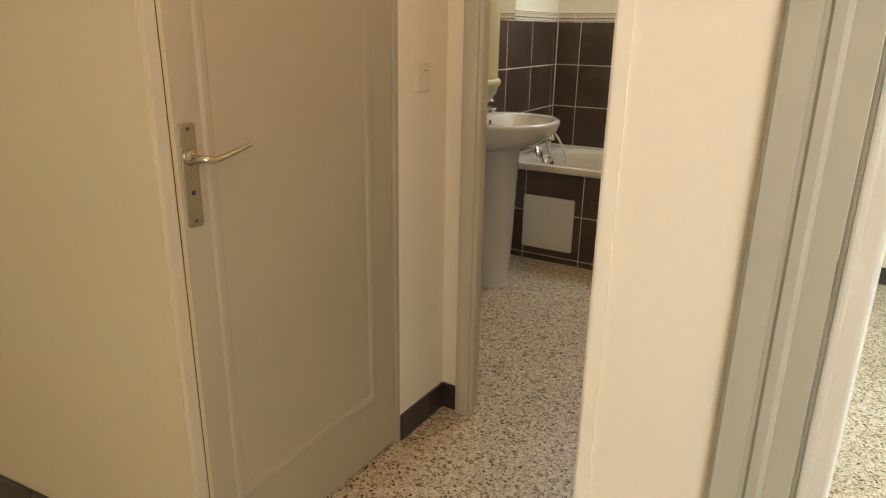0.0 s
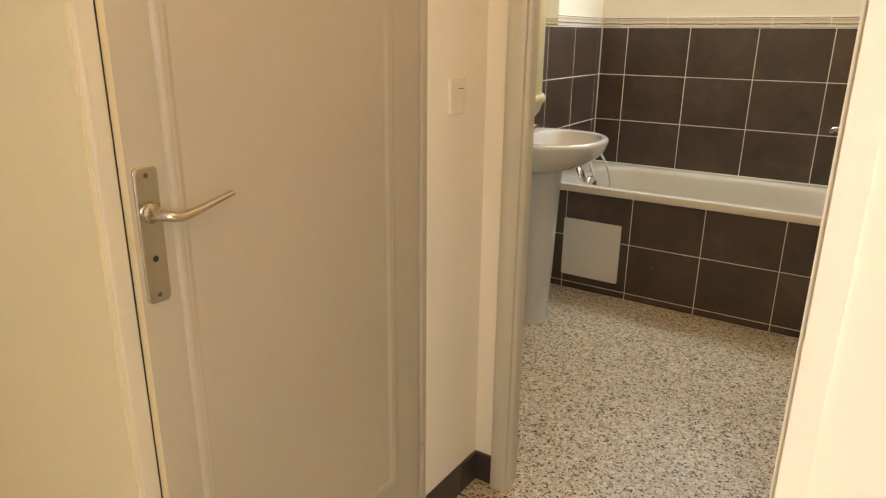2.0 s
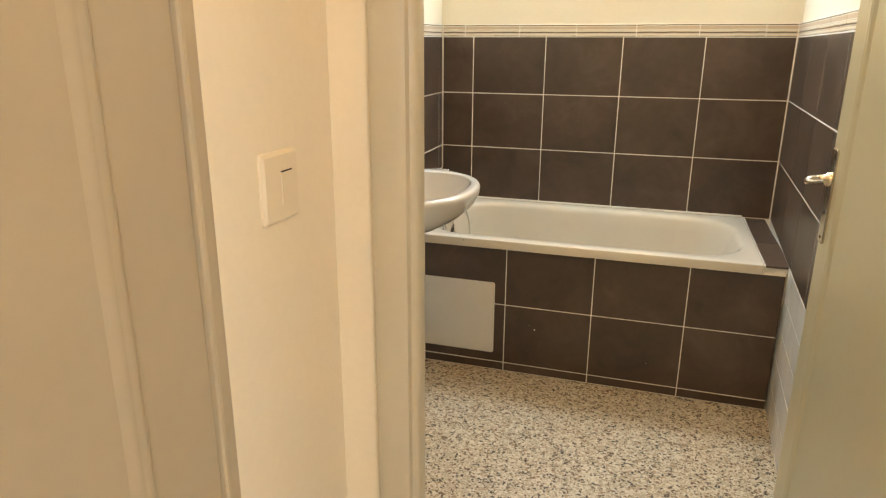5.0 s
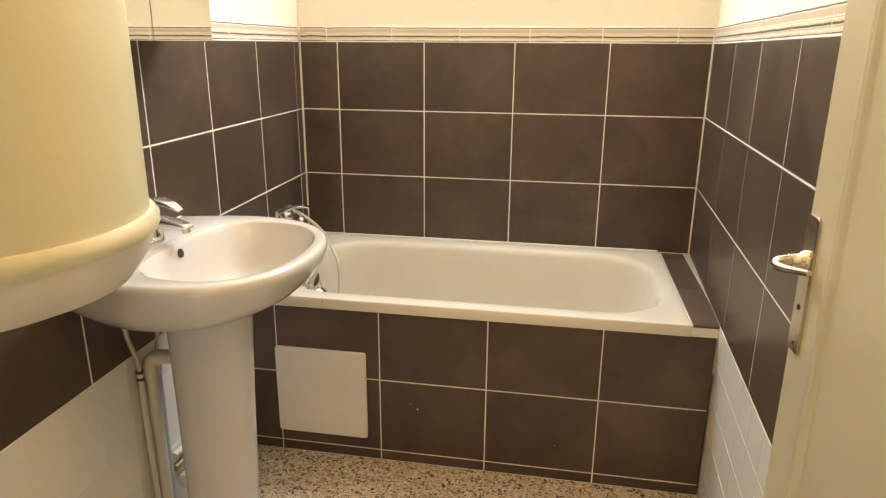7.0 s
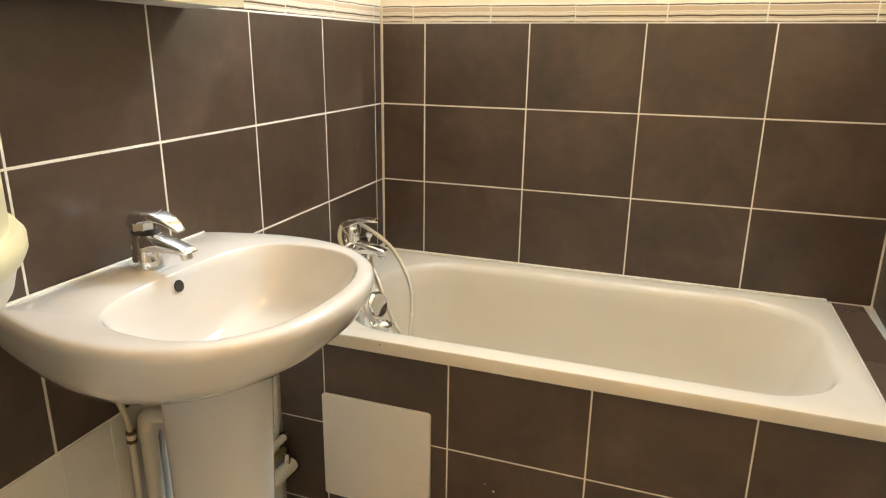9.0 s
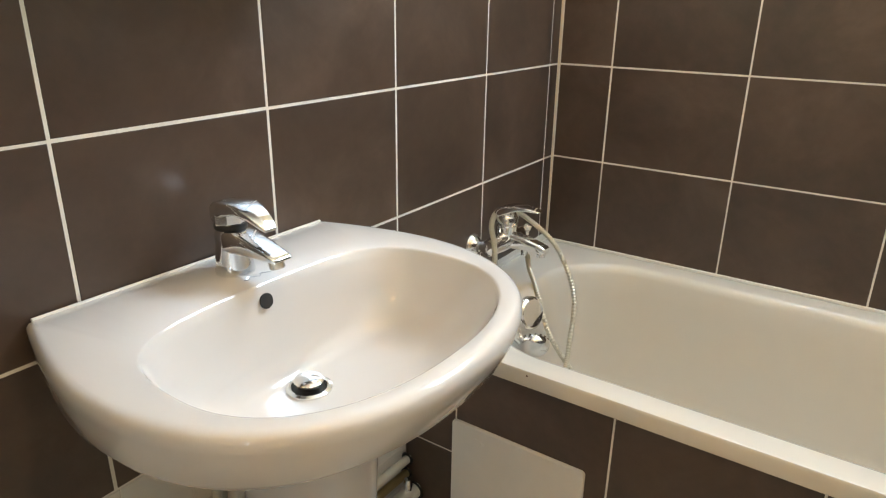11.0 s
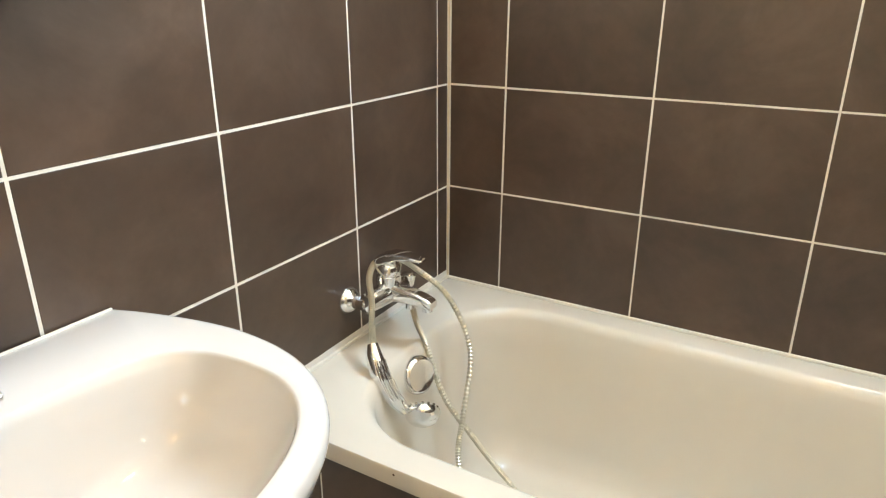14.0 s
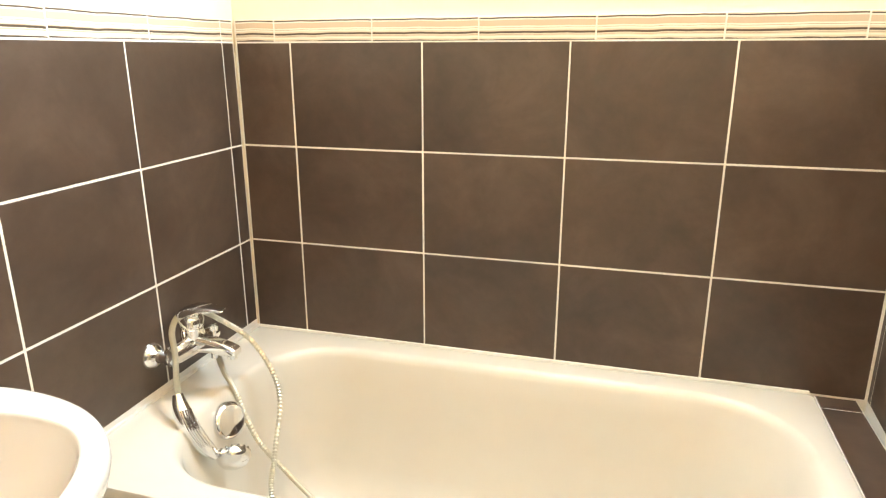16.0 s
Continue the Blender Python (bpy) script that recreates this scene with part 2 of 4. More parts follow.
def box(x0, x1, y0, y1, z0, z1, bev=0.0, seg=2, bm=None):
    fresh = bmesh.new()
    bmesh.ops.create_cube(fresh, size=1.0, matrix=Matrix.Translation(((x0 + x1) / 2, (y0 + y1) / 2, (z0 + z1) / 2)) @ Matrix.Diagonal((x1 - x0, y1 - y0, z1 - z0, 1)))
    if bev:
        bmesh.ops.bevel(fresh, geom=fresh.edges[:], offset=bev, segments=seg, profile=0.5, affect="EDGES")
    if bm is None:
        return fresh
    return merge(bm, fresh)


def merge(bm, other):
    me = bpy.data.meshes.new("tmp")
    other.to_mesh(me)
    other.free()
    bm.from_mesh(me)
    bpy.data.meshes.remove(me)
    return bm


def loft(rings, cap0=True, cap1=True, closed=True):
    """Skin a list of rings, each a list of points of the same count."""
    bm = bmesh.new()
    rows = [[bm.verts.new(p) for p in r] for r in rings]
    n = len(rows[0])
    for a, b in zip(rows, rows[1:]):
        for i in range(n if closed else n - 1):
            j = (i + 1) % n
            bm.faces.new((a[i], a[j], b[j], b[i]))
    if cap0:
        bm.faces.new(rows[0][::-1])
    if cap1:
        bm.faces.new(rows[-1])
    return bm


def lathe(profile, n=40, m=None):
    """Turn (radius, z) pairs about z."""
    rings = [[(r * math.cos(2 * math.pi * i / n), r * math.sin(2 * math.pi * i / n), z) for i in range(n)] for r, z in profile]
    bm = loft(rings)
    if m is not None:
        bmesh.ops.transform(bm, matrix=m, verts=bm.verts[:])
    return bm


def spline(points, steps=10):
    """A smooth line through the points."""
    ps = [Vector(p) for p in points]
    ps = [2 * ps[0] - ps[1]] + ps + [2 * ps[-1] - ps[-2]]
    out = []
    for i in range(1, len(ps) - 2):
        a, b, c, d = ps[i - 1:i + 3]
        for k in range(steps):
            s = k / steps
            out.append(0.5 * ((2 * b) + (c - a) * s + (2 * a - 5 * b + 4 * c - d) * s * s + (3 * b - a - 3 * c + d) * s ** 3))
    out.append(ps[-2])
    return out


def tube(points, radius, n=14, squash=1.0):
    """A round tube along points; radius is a number or a function of 0..1."""
    pts = [Vector(p) for p in points]
    up = Vector((0, 0, 1))
    rings, normal = [], None
    for i, p in enumerate(pts):
        d = (pts[min(i + 1, len(pts) - 1)] - pts[max(i - 1, 0)]).normalized()
        if normal is None:
            normal = d.cross(up if abs(d.z) < 0.95 else Vector((1, 0, 0))).normalized()
        normal = (normal - d * normal.dot(d)).normalized()
        side = d.cross(normal)
        r = radius(i / (len(pts) - 1)) if callable(radius) else radius
        rings.append([p + normal * (r * math.cos(2 * math.pi * k / n)) + side * (r * squash * math.sin(2 * math.pi * k / n)) for k in range(n)])
    return loft(rings)


def rrect(cx, cy, hx, hy, r, z, n=12):
    """A rounded rectangle with n points to a corner."""
    out = []
    for k, (sx, sy) in enumerate(((1, 1), (-1, 1), (-1, -1), (1, -1))):
        for i in range(n):
            a = math.pi / 2 * (k + i / (n - 1))
            out.append((cx + sx * (hx - r) + r * math.cos(a), cy + sy * (hy - r) + r * math.sin(a), z))
    return out


def slab(x, w, z0, z1, rad=0.3):
    """A rounded rectangular section across the tap at x."""
    h = (z1 - z0) / 2
    rr = min(w / 2, h) * rad * 2 * 0.98
    return [(x, a, b) for a, b, _ in rrect(0, (z0 + z1) / 2, w / 2, h, rr, 0, 6)]


# ---------------------------------------------------------------- walls, floor, ceiling


def wall(name, boxes, label, material=None):
    bm = bmesh.new()
    for b in boxes:
        box(*b, bm=bm)
    return tagged(part(name, bm, material or M_WALL), label, "wall", kind="structure")


tagged(part("floor", box(-1.8, 3.7, -6.0, 0.1, -0.12, 0.0), M_FLOOR), "polished terrazzo floor with brown and black chips", "floor", kind="structure")
tagged(part("ceiling", box(-1.8, 3.7, -6.0, 0.25, CEIL, CEIL + 0.1), M_CEIL), "plain white painted ceiling", "ceiling", kind="structure")

P = 0.007   # tiles stand this far before the plaster
wall_back = wall("wall_back", [(-0.16, 0.30, P, 0.22, 0, CEIL), (1.18, 1.57, P, 0.22, 0, CEIL),
                               (0.30, 1.18, P, 0.22, 0, 1.95), (0.30, 1.18, P, 0.22, 2.45, CEIL)], "cream painted wall tiled brown to chest height")
wall_left = wall("wall_left", [(-0.12, -P, YF + 0.05, 0.03, 0, CEIL)], "cream painted wall tiled brown above white")
wall_left.matrix_world = pose(-0.021, 0, 0, 0.39, 0, 1.0)   # the room is not quite square
wall_right = wall("wall_right", [(XR + P, 1.60, YF + 0.05, 0.03, 0, CEIL)], "cream painted partition tiled brown above white")
wall_right.matrix_world = pose(1.482, 0, 0, 0, 0, -2.6) @ pose(-XR, 0, 0)
# wall between hall and bathroom, with the doorway
DL, DR = 0.68, 1.43
wall_front = wall("wall_front", [(-0.1, DL, YF, YF + 0.055, 0, CEIL), (DR, 1.50, YF, YF + 0.055, 0, CEIL),
                                 (DL, DR, YF, YF + 0.055, 2.08, CEIL)], "thin cream painted partition with a doorway")
HX, HY = 0.585, -3.334    # hall's left wall, and the wall that faces the entrance
CY0, CY1 = -3.303, -2.587
wall_hall_left = wall("wall_hall_left", [(0.48, HX, CY1, YF, 0, CEIL), (0.48, HX, HY + 0.01, CY1, 2.06, CEIL)], "cream painted hall wall beside a door")
wall_entrance_left = wall("wall_entrance_left", [(-2.4, -0.006, 0.0, 0.055, 0, CEIL), (-0.050, -0.010, -0.004, 0.0, 0, CEIL)], "cream painted wall with a rounded edge, darkened for weaker light", M_SHADEWALL)
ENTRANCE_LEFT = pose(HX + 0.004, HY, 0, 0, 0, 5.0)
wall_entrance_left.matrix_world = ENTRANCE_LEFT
wall_entrance_right = wall("wall_entrance_right", [(1.404, 1.575, -3.365, -3.31, 0, CEIL), (1.407, 1.424, -3.368, -3.365, 0, CEIL),
                                                   (2.42, 3.6, -3.365, -3.31, 0, CEIL), (1.575, 2.42, -3.365, -3.31, 2.08, CEIL)], "cream painted wall with a doorway")
wall_hall_right = wall("wall_hall_right", [(1.404, 1.555, -3.31, YF, 0, CEIL)], "cream painted hall wall")
wall("wall_entrance_west", [(-1.8, -1.7, -6.0, -3.3, 0, CEIL)], "plain cream painted wall")
wall("wall_entrance_south", [(-1.8, 3.7, -6.1, -6.0, 0, CEIL)], "plain cream painted wall")
wall("wall_entrance_east", [(2.7, 2.8, -6.0, -5.7, 0, CEIL), (2.7, 2.8, -4.5, -3.365, 0, CEIL), (2.7, 2.8, -5.7, -4.5, 0, 0.85), (2.7, 2.8, -5.7, -4.5, 2.15, CEIL)], "cream painted wall with a window opening")
wall("wall_side_north", [(1.57, 3.7, -0.05, 0.1, 0, CEIL)], "plain cream painted wall")
wall("wall_side_east", [(3.6, 3.7, -3.31, -2.4, 0, CEIL), (3.6, 3.7, -1.0, -0.05, 0, CEIL),
                        (3.6, 3.7, -2.4, -1.0, 0, 0.85), (3.6, 3.7, -2.4, -1.0, 2.15, CEIL)], "cream painted wall with a window opening")
wall("wall_closet", [(-0.1, 0.47, -3.30, -3.25, 0, CEIL), (-0.15, -0.1, -3.30, YF, 0, CEIL)], "plain closet wall")


def window(name, m, w, h, label):
    """A casement of two panes; x across, z up, origin at the middle of the sill."""
    win = thing(name, (0, 0, 0), label, "window", kind="structure")
    win.matrix_world = m
    fr = bmesh.new()
    for b in ((-w / 2, w / 2, -0.03, 0.03, 0, 0.05), (-w / 2, w / 2, -0.03, 0.03, h - 0.05, h), (-w / 2, -w / 2 + 0.05, -0.03, 0.03, 0.05, h - 0.05),
              (w / 2 - 0.05, w / 2, -0.03, 0.03, 0.05, h - 0.05), (-0.03, 0.03, -0.028, 0.028, 0.05, h - 0.05)):
        box(*b, bm=fr)
    part("window_frame", fr, M_PANEL, win)
    for s in (-1, 1):
        p = part("pane", box(min(s * 0.03, s * (w / 2 - 0.05)), max(s * 0.03, s * (w / 2 - 0.05)), -0.003, 0.003, 0.05, h - 0.05), M_GLASS, win)
        p.visible_shadow = False
    return win


window("window_1", pose(0.74, 0.15, 1.95), 0.88, 0.5, "small high window above the bathtub")
window("window_3", pose(2.76, -5.1, 0.85, 0, 0, 90), 1.2, 1.3, "wide unseen window added to the entrance")
window("window_2", pose(3.66, -1.7, 0.85, 0, 0, 90), 1.4, 1.3, "wide window of the side room")


# ---------------------------------------------------------------- doors


def moulding(bm, axis_x, y0, y1, z0, z1, w, d):
    """A rectangular frame of stepped moulding proud of the plane x = axis_x, towards +x by d."""
    prof = [(0.0, 0.0), (0.06, 0.55), (0.18, 0.95), (0.32, 1.0), (0.44, 0.86), (0.50, 0.78), (0.58, 0.84), (0.70, 0.66), (0.86, 0.28), (1.0, 0.0)]
    rings = []
    for s, hgt in prof:
        o = s * w
        rings.append([(axis_x + d * hgt, y0 + o, z0 + o), (axis_x + d * hgt, y1 - o, z0 + o), (axis_x + d * hgt, y1 - o, z1 - o), (axis_x + d * hgt, y0 + o, z1 - o)])
    return merge(bm, loft(rings, False, False))


def lever_set(parent, tip_dir, z, x, reach=1.0):
    """Long plate with lever, rosette, keyhole and screws on the face at local x, lever towards tip_dir along y."""
    plate = part("handle_plate", loft([rrect(0, 0, 0.0185, 0.1, 0.008, h_, 6) for h_ in (0.0, 0.003)] + [rrect(0, 0, 0.0165, 0.098, 0.007, 0.0042, 6)]),
                 M_NICKEL, parent, "worn satin metal plate", m=Matrix.Translation((x, 0, z - 0.035)) @ Matrix(((0, 0, 1, 0), (1, 0, 0, 0), (0, 1, 0, 0), (0, 0, 0, 1))))
    ros = lathe([(0.001, 0.0), (0.0150, 0.0), (0.0150, 0.004), (0.0125, 0.008), (0.0100, 0.011), (0.0095, 0.026), (0.001, 0.027)], 24)
    part("rosette", ros, M_NICKEL, plate, smooth=True, m=Matrix.Translation((0, 0.035, 0.004)))
    s = tip_dir
    pts = spline([(x + 0.024, 0, z), (x + 0.040, s * 0.004, z), (x + 0.047, s * 0.020 * reach, z - 0.003), (x + 0.045, s * 0.055 * reach, z + 0.000), (x + 0.040, s * 0.095 * reach, z + 0.006), (x + 0.037, s * 0.132 * reach, z + 0.012)], 6)
    part("lever", tube(pts, lambda u: 0.0105 * (1 - 0.55 * u) if u > 0.02 else 0.008, 14, 0.8), M_NICKEL, parent, "polished metal lever", smooth=True)
    for dz, r, mm in ((0.088, 0.0035, M_RUST), (-0.088, 0.0035, M_RUST), (-0.033, 0.0048, M_DARK)):
        part("screw" if r < 0.004 else "keyhole", lathe([(0.0005, 0.0), (r, 0.0), (r * 0.8, 0.001), (0.0005, 0.0012)], 12), mm, plate, m=Matrix.Translation((0, dz, 0.0042)))
    return plate


# closet door: leaf in the plane x = HX, facing +x
closet = thing("door_1", (HX, (CY0 + CY1) / 2, 0.0), "closed taupe painted door with moulded panel", "door", kind="structure")
hw = (CY1 - CY0) / 2
part("leaf", box(-0.040, -0.006, -hw + 0.0024, hw - 0.022, 0.008, 2.03, 0.002, 1), M_DOOR, closet)
# Near-black strip paints the shade of the gap at the lock edge.
part("gap_shade", box(-0.030, -0.0012, -hw - 0.0006, -hw + 0.0014, 0.008, 2.03), M_DARK, closet, "dark strip for the shaded gap along the lock edge")
mb = bmesh.new()
moulding(mb, -0.006, -3.227 + 2.945, -2.702 + 2.945, 0.200, 1.88, 0.027, 0.0065)
part("panel_moulding", mb, M_DOOR, closet, smooth=True)
part("hinge_bead", box(-0.030, 0.002, hw - 0.0213, hw, 0.0, 2.03, 0.004, 2), M_DOOR, closet, "narrow painted edge bead")
for z in (0.215, 1.75):
    part("hinge", lathe([(0.001, -0.045), (0.005, -0.045), (0.006, -0.040), (0.006, -0.001), (0.0052, 0.0), (0.006, 0.001), (0.006, 0.04), (0.005, 0.045), (0.001, 0.045)], 14),
         M_DOOR, closet, smooth=True, m=Matrix.Translation((0.004, hw - 0.022, z)))
lv = new("lever_mount")
lv.parent, lv.matrix_local = closet, pose(-0.006, -3.263 + 2.945, 0)
lever_set(lv, 1, 0.997, 0.0, 0.9)
# frame post at the wall's corner, and head
fr1 = thing("door_frame", (HX, CY0, 0), "taupe painted door frame with chipped edges", "door frame", kind="structure")
part("post", box(-0.075, 0.002, -0.031, -0.001, 0.0, 2.06, 0.004, 2), M_POST, fr1)
part("strike_plate", box(0.002, 0.0034, -0.024, -0.008, 1.09, 1.20, 0.0005, 1), M_POST, fr1)
part("head", box(-0.075, 0.003, 0.001, 0.727, 2.035, 2.06, 0.004, 2), M_DOOR, fr1)

# bathroom door frame
fr2 = thing("door_frame", (0, YF, 0), "grey painted bathroom door frame", "door frame", kind="structure")


def jamb(x_in, s):
    """A post with a rounded hall edge and a stop, seen along z; s is +1 towards the opening."""
    prof = [(-0.062, -0.004), (-0.060, -0.014), (-0.050, -0.020), (-0.020, -0.020), (-0.012, -0.016), (-0.010, -0.008), (-0.004, -0.006), (0.0, 0.0), (0.0, 0.012), (-0.014, 0.014), (-0.014, 0.058), (-0.062, 0.058)]
    rings = [[(x_in + s * a, b, z) for a, b in prof] for z in (0.0, 2.05)]
    return loft(rings)


part("post", jamb(0.706, 1), M_JAMB, fr2, smooth=True)
part("post", jamb(1.385, -1), M_JAMB, fr2, smooth=True)
part("head", box(0.706, 1.385, -0.018, 0.058, 2.04, 2.09, 0.004, 2), M_JAMB, fr2)

# bathroom door: leaf local x along its length from the hinge, opened into the bathroom
bd = thing("door_2", (1.374, -2.262, 0), "cream painted bathroom door standing open", "door", kind="structure", rz=93.0)
part("leaf", box(0.0, 0.715, -0.036, 0.0, 0.010, 2.03, 0.003, 2), M_BATHDOOR, bd)
mb = bmesh.new()
moulding(mb, 0.0, 0.085, 0.630, 0.200, 1.88, 0.027, 0.0065)
bmesh.ops.transform(mb, matrix=Matrix(((0, 1, 0, 0), (1, 0, 0, 0), (0, 0, 1, 0), (0, 0, 0, 1))), verts=mb.verts[:])
part("panel_moulding", mb, M_BATHDOOR, bd, smooth=True)
lv = new("lever_mount")
lv.parent, lv.matrix_local = bd, pose(0.692, 0.0, 0, 0, 0, 90)
lever_set(lv, 1, 1.000, 0.0, 0.72)

# frame of the side room's doorway
fr3 = thing("door_frame", (1.562, -3.365, 0), "grey-green painted door frame with grooved edge", "door frame", kind="structure")
prof = [(0.0, 0.0), (0.0, -0.012), (0.004, -0.016), (0.031, -0.016), (0.033, -0.012), (0.036, -0.012), (0.039, -0.017), (0.049, -0.017), (0.054, -0.012), (0.054, 0.012), (0.080, 0.012), (0.080, 0.085), (0.0, 0.085)]
part("post", loft([[(a, b, z) for a, b in prof] for z in (0.0, 2.06)]), M_FRAME, fr3)
part("post", loft([[(0.90 - a, b, z) for a, b in prof] for z in (0.0, 2.06)]), M_FRAME, fr3)
part("head", box(0.080, 0.82, -0.016, 0.085, 2.0, 2.06, 0.004, 2), M_FRAME, fr3)
d3 = thing("door_3", (1.649, -3.305, 0), "pale grey painted door standing open into a side room", "door", kind="structure", rz=86)
part("leaf", box(0.0, 0.72, -0.030, 0.006, 0.010, 2.0, 0.007, 3), M_SIDEDOOR, d3)
part("edge_bead", box(-0.006, 0.010, -0.012, 0.000, 0.010, 2.0, 0.004, 2), M_SIDEDOOR, d3)


# ---------------------------------------------------------------- light switch


def light_switch(p):
    sw = thing("light_switch", p, "cream plastic wall switch with one rocker", "switch")
    turn = Matrix(((0, 0, 1, 0), (1, 0, 0, 0), (0, 1, 0, 0), (0, 0, 0, 1)))
    part("plate", loft([rrect(0, 0, 0.037, 0.040, 0.004, 0.0, 5), rrect(0, 0, 0.037, 0.040, 0.004, 0.003, 5), rrect(0, 0, 0.033, 0.036, 0.003, 0.0062, 5)]), M_PLASTIC, sw, m=turn)
    part("rocker", box(0.005, 0.0076, -0.002, 0.020, -0.021, 0.0168, 0.0006, 2), M_PLASTIC, sw)
    # Near-black bar paints the shade in the slot above the rocker.
    part("rocker_gap", box(0.0050, 0.0078, -0.002, 0.020, 0.0166, 0.0180), M_DARK, sw)
    return sw


light_switch((HX, -2.470, 1.109))

# ---------------------------------------------------------------- water heater


def water_heater(p):
    """Upright electric tank with a rolled bottom rim and domed end caps."""
    wh = thing("water_heater", p, "pale yellow enamelled cylindrical water heater on the wall", "water heater")
    r = 0.222
    part("tank", lathe([(0.001, 0.0), (r, 0.0), (r, 0.95), (0.001, 0.95)], 72), M_HEATER, wh, smooth=True)
    part("bottom_rim", lathe([(r - 0.005, -0.022), (r + 0.008, -0.022), (r + 0.012, -0.014), (r + 0.012, -0.004), (r + 0.006, 0.004), (r - 0.005, 0.005)], 72), M_HEATER, wh, "rolled enamel rim", smooth=True)
    part("bottom_cap", lathe([(r + 0.004, -0.020), (r - 0.004, -0.050), (r - 0.03, -0.085), (r - 0.08, -0.105), (0.001, -0.115)], 72), M_PVC, wh, "cream domed cap", smooth=True)
    part("top_cap", lathe([(r, 0.948), (r - 0.02, 1.0), (r - 0.08, 1.04), (0.001, 1.05)], 72), M_HEATER, wh, smooth=True)
    part("wall_bracket", box(-0.224, -0.205, -0.12, 0.12, 0.62, 0.68, 0.003, 1), M_PVC, wh)
    part("wall_bracket", box(-0.224, -0.205, -0.12, 0.12, 0.20, 0.26, 0.003, 1), M_PVC, wh)
    for s in (-1, 1):
        part("water_pipe", tube([(-0.06, s * 0.05, -0.10), (-0.06, s * 0.05, -0.17), (-0.12, s * 0.05, -0.20), (-0.224, s * 0.05, -0.20)], 0.009), M_CHROME, wh, smooth=True)
    return wh


water_heater((0.247, -1.823, 1.060))

# ---------------------------------------------------------------- mirror cabinet


def mirror_cabinet(m):
    """A shallow cabinet with two frameless mirror doors."""
    mc = thing("mirror_cabinet", (0, 0, 0), "white bathroom cabinet with two mirror doors", "cabinet")
    mc.matrix_world = m
    part("body", box(0.0, 0.126, -0.506, -0.002, 0.002, 0.60, 0.0015, 1), M_PANEL, mc)
    for a, b in ((-0.508, -0.2545), (-0.2515, 0.0)):
        part("mirror_door", box(0.128, 0.133, a, b, 0.0, 0.602, 0.0008, 1), M_MIRROR, mc, "frameless mirror door")
    return mc


mirror_cabinet(pose(-0.021, 0, 0, 0, 0, 1.0) @ pose(0.0, -0.932, 1.289))

# ---------------------------------------------------------------- washbasin
BY, BX, SKEW = -1.172, 0.003, 1.0   # middle of the basin


def basin_ring(scale_y, front, back, z, cx, n=96, ef=2.2, eb=14.0, taper=0.155, dy=0.0, lean=0.028):
    """A D-shaped outline: round to the front (+x), square at the wall, its nose a little to one side."""
    out = []
    for i in range(n):
        a = 2 * math.pi * i / n
        c, s = math.cos(a), math.sin(a)
        e = ef if c >= 0 else eb
        k = (abs(c) ** e + abs(s) ** e) ** (-1 / e) if e < 12 else 1 / max(abs(c), abs(s))
        narrow = 1.0 if c >= 0 else 1.0 - taper * (-c * k) ** 1.6
        x = (cx + (front if c >= 0 else back) * c * k) * 1.021
        out.append((x, scale_y * s * k * narrow + dy - lean * max(0.0, x - 0.05), z))
    return out


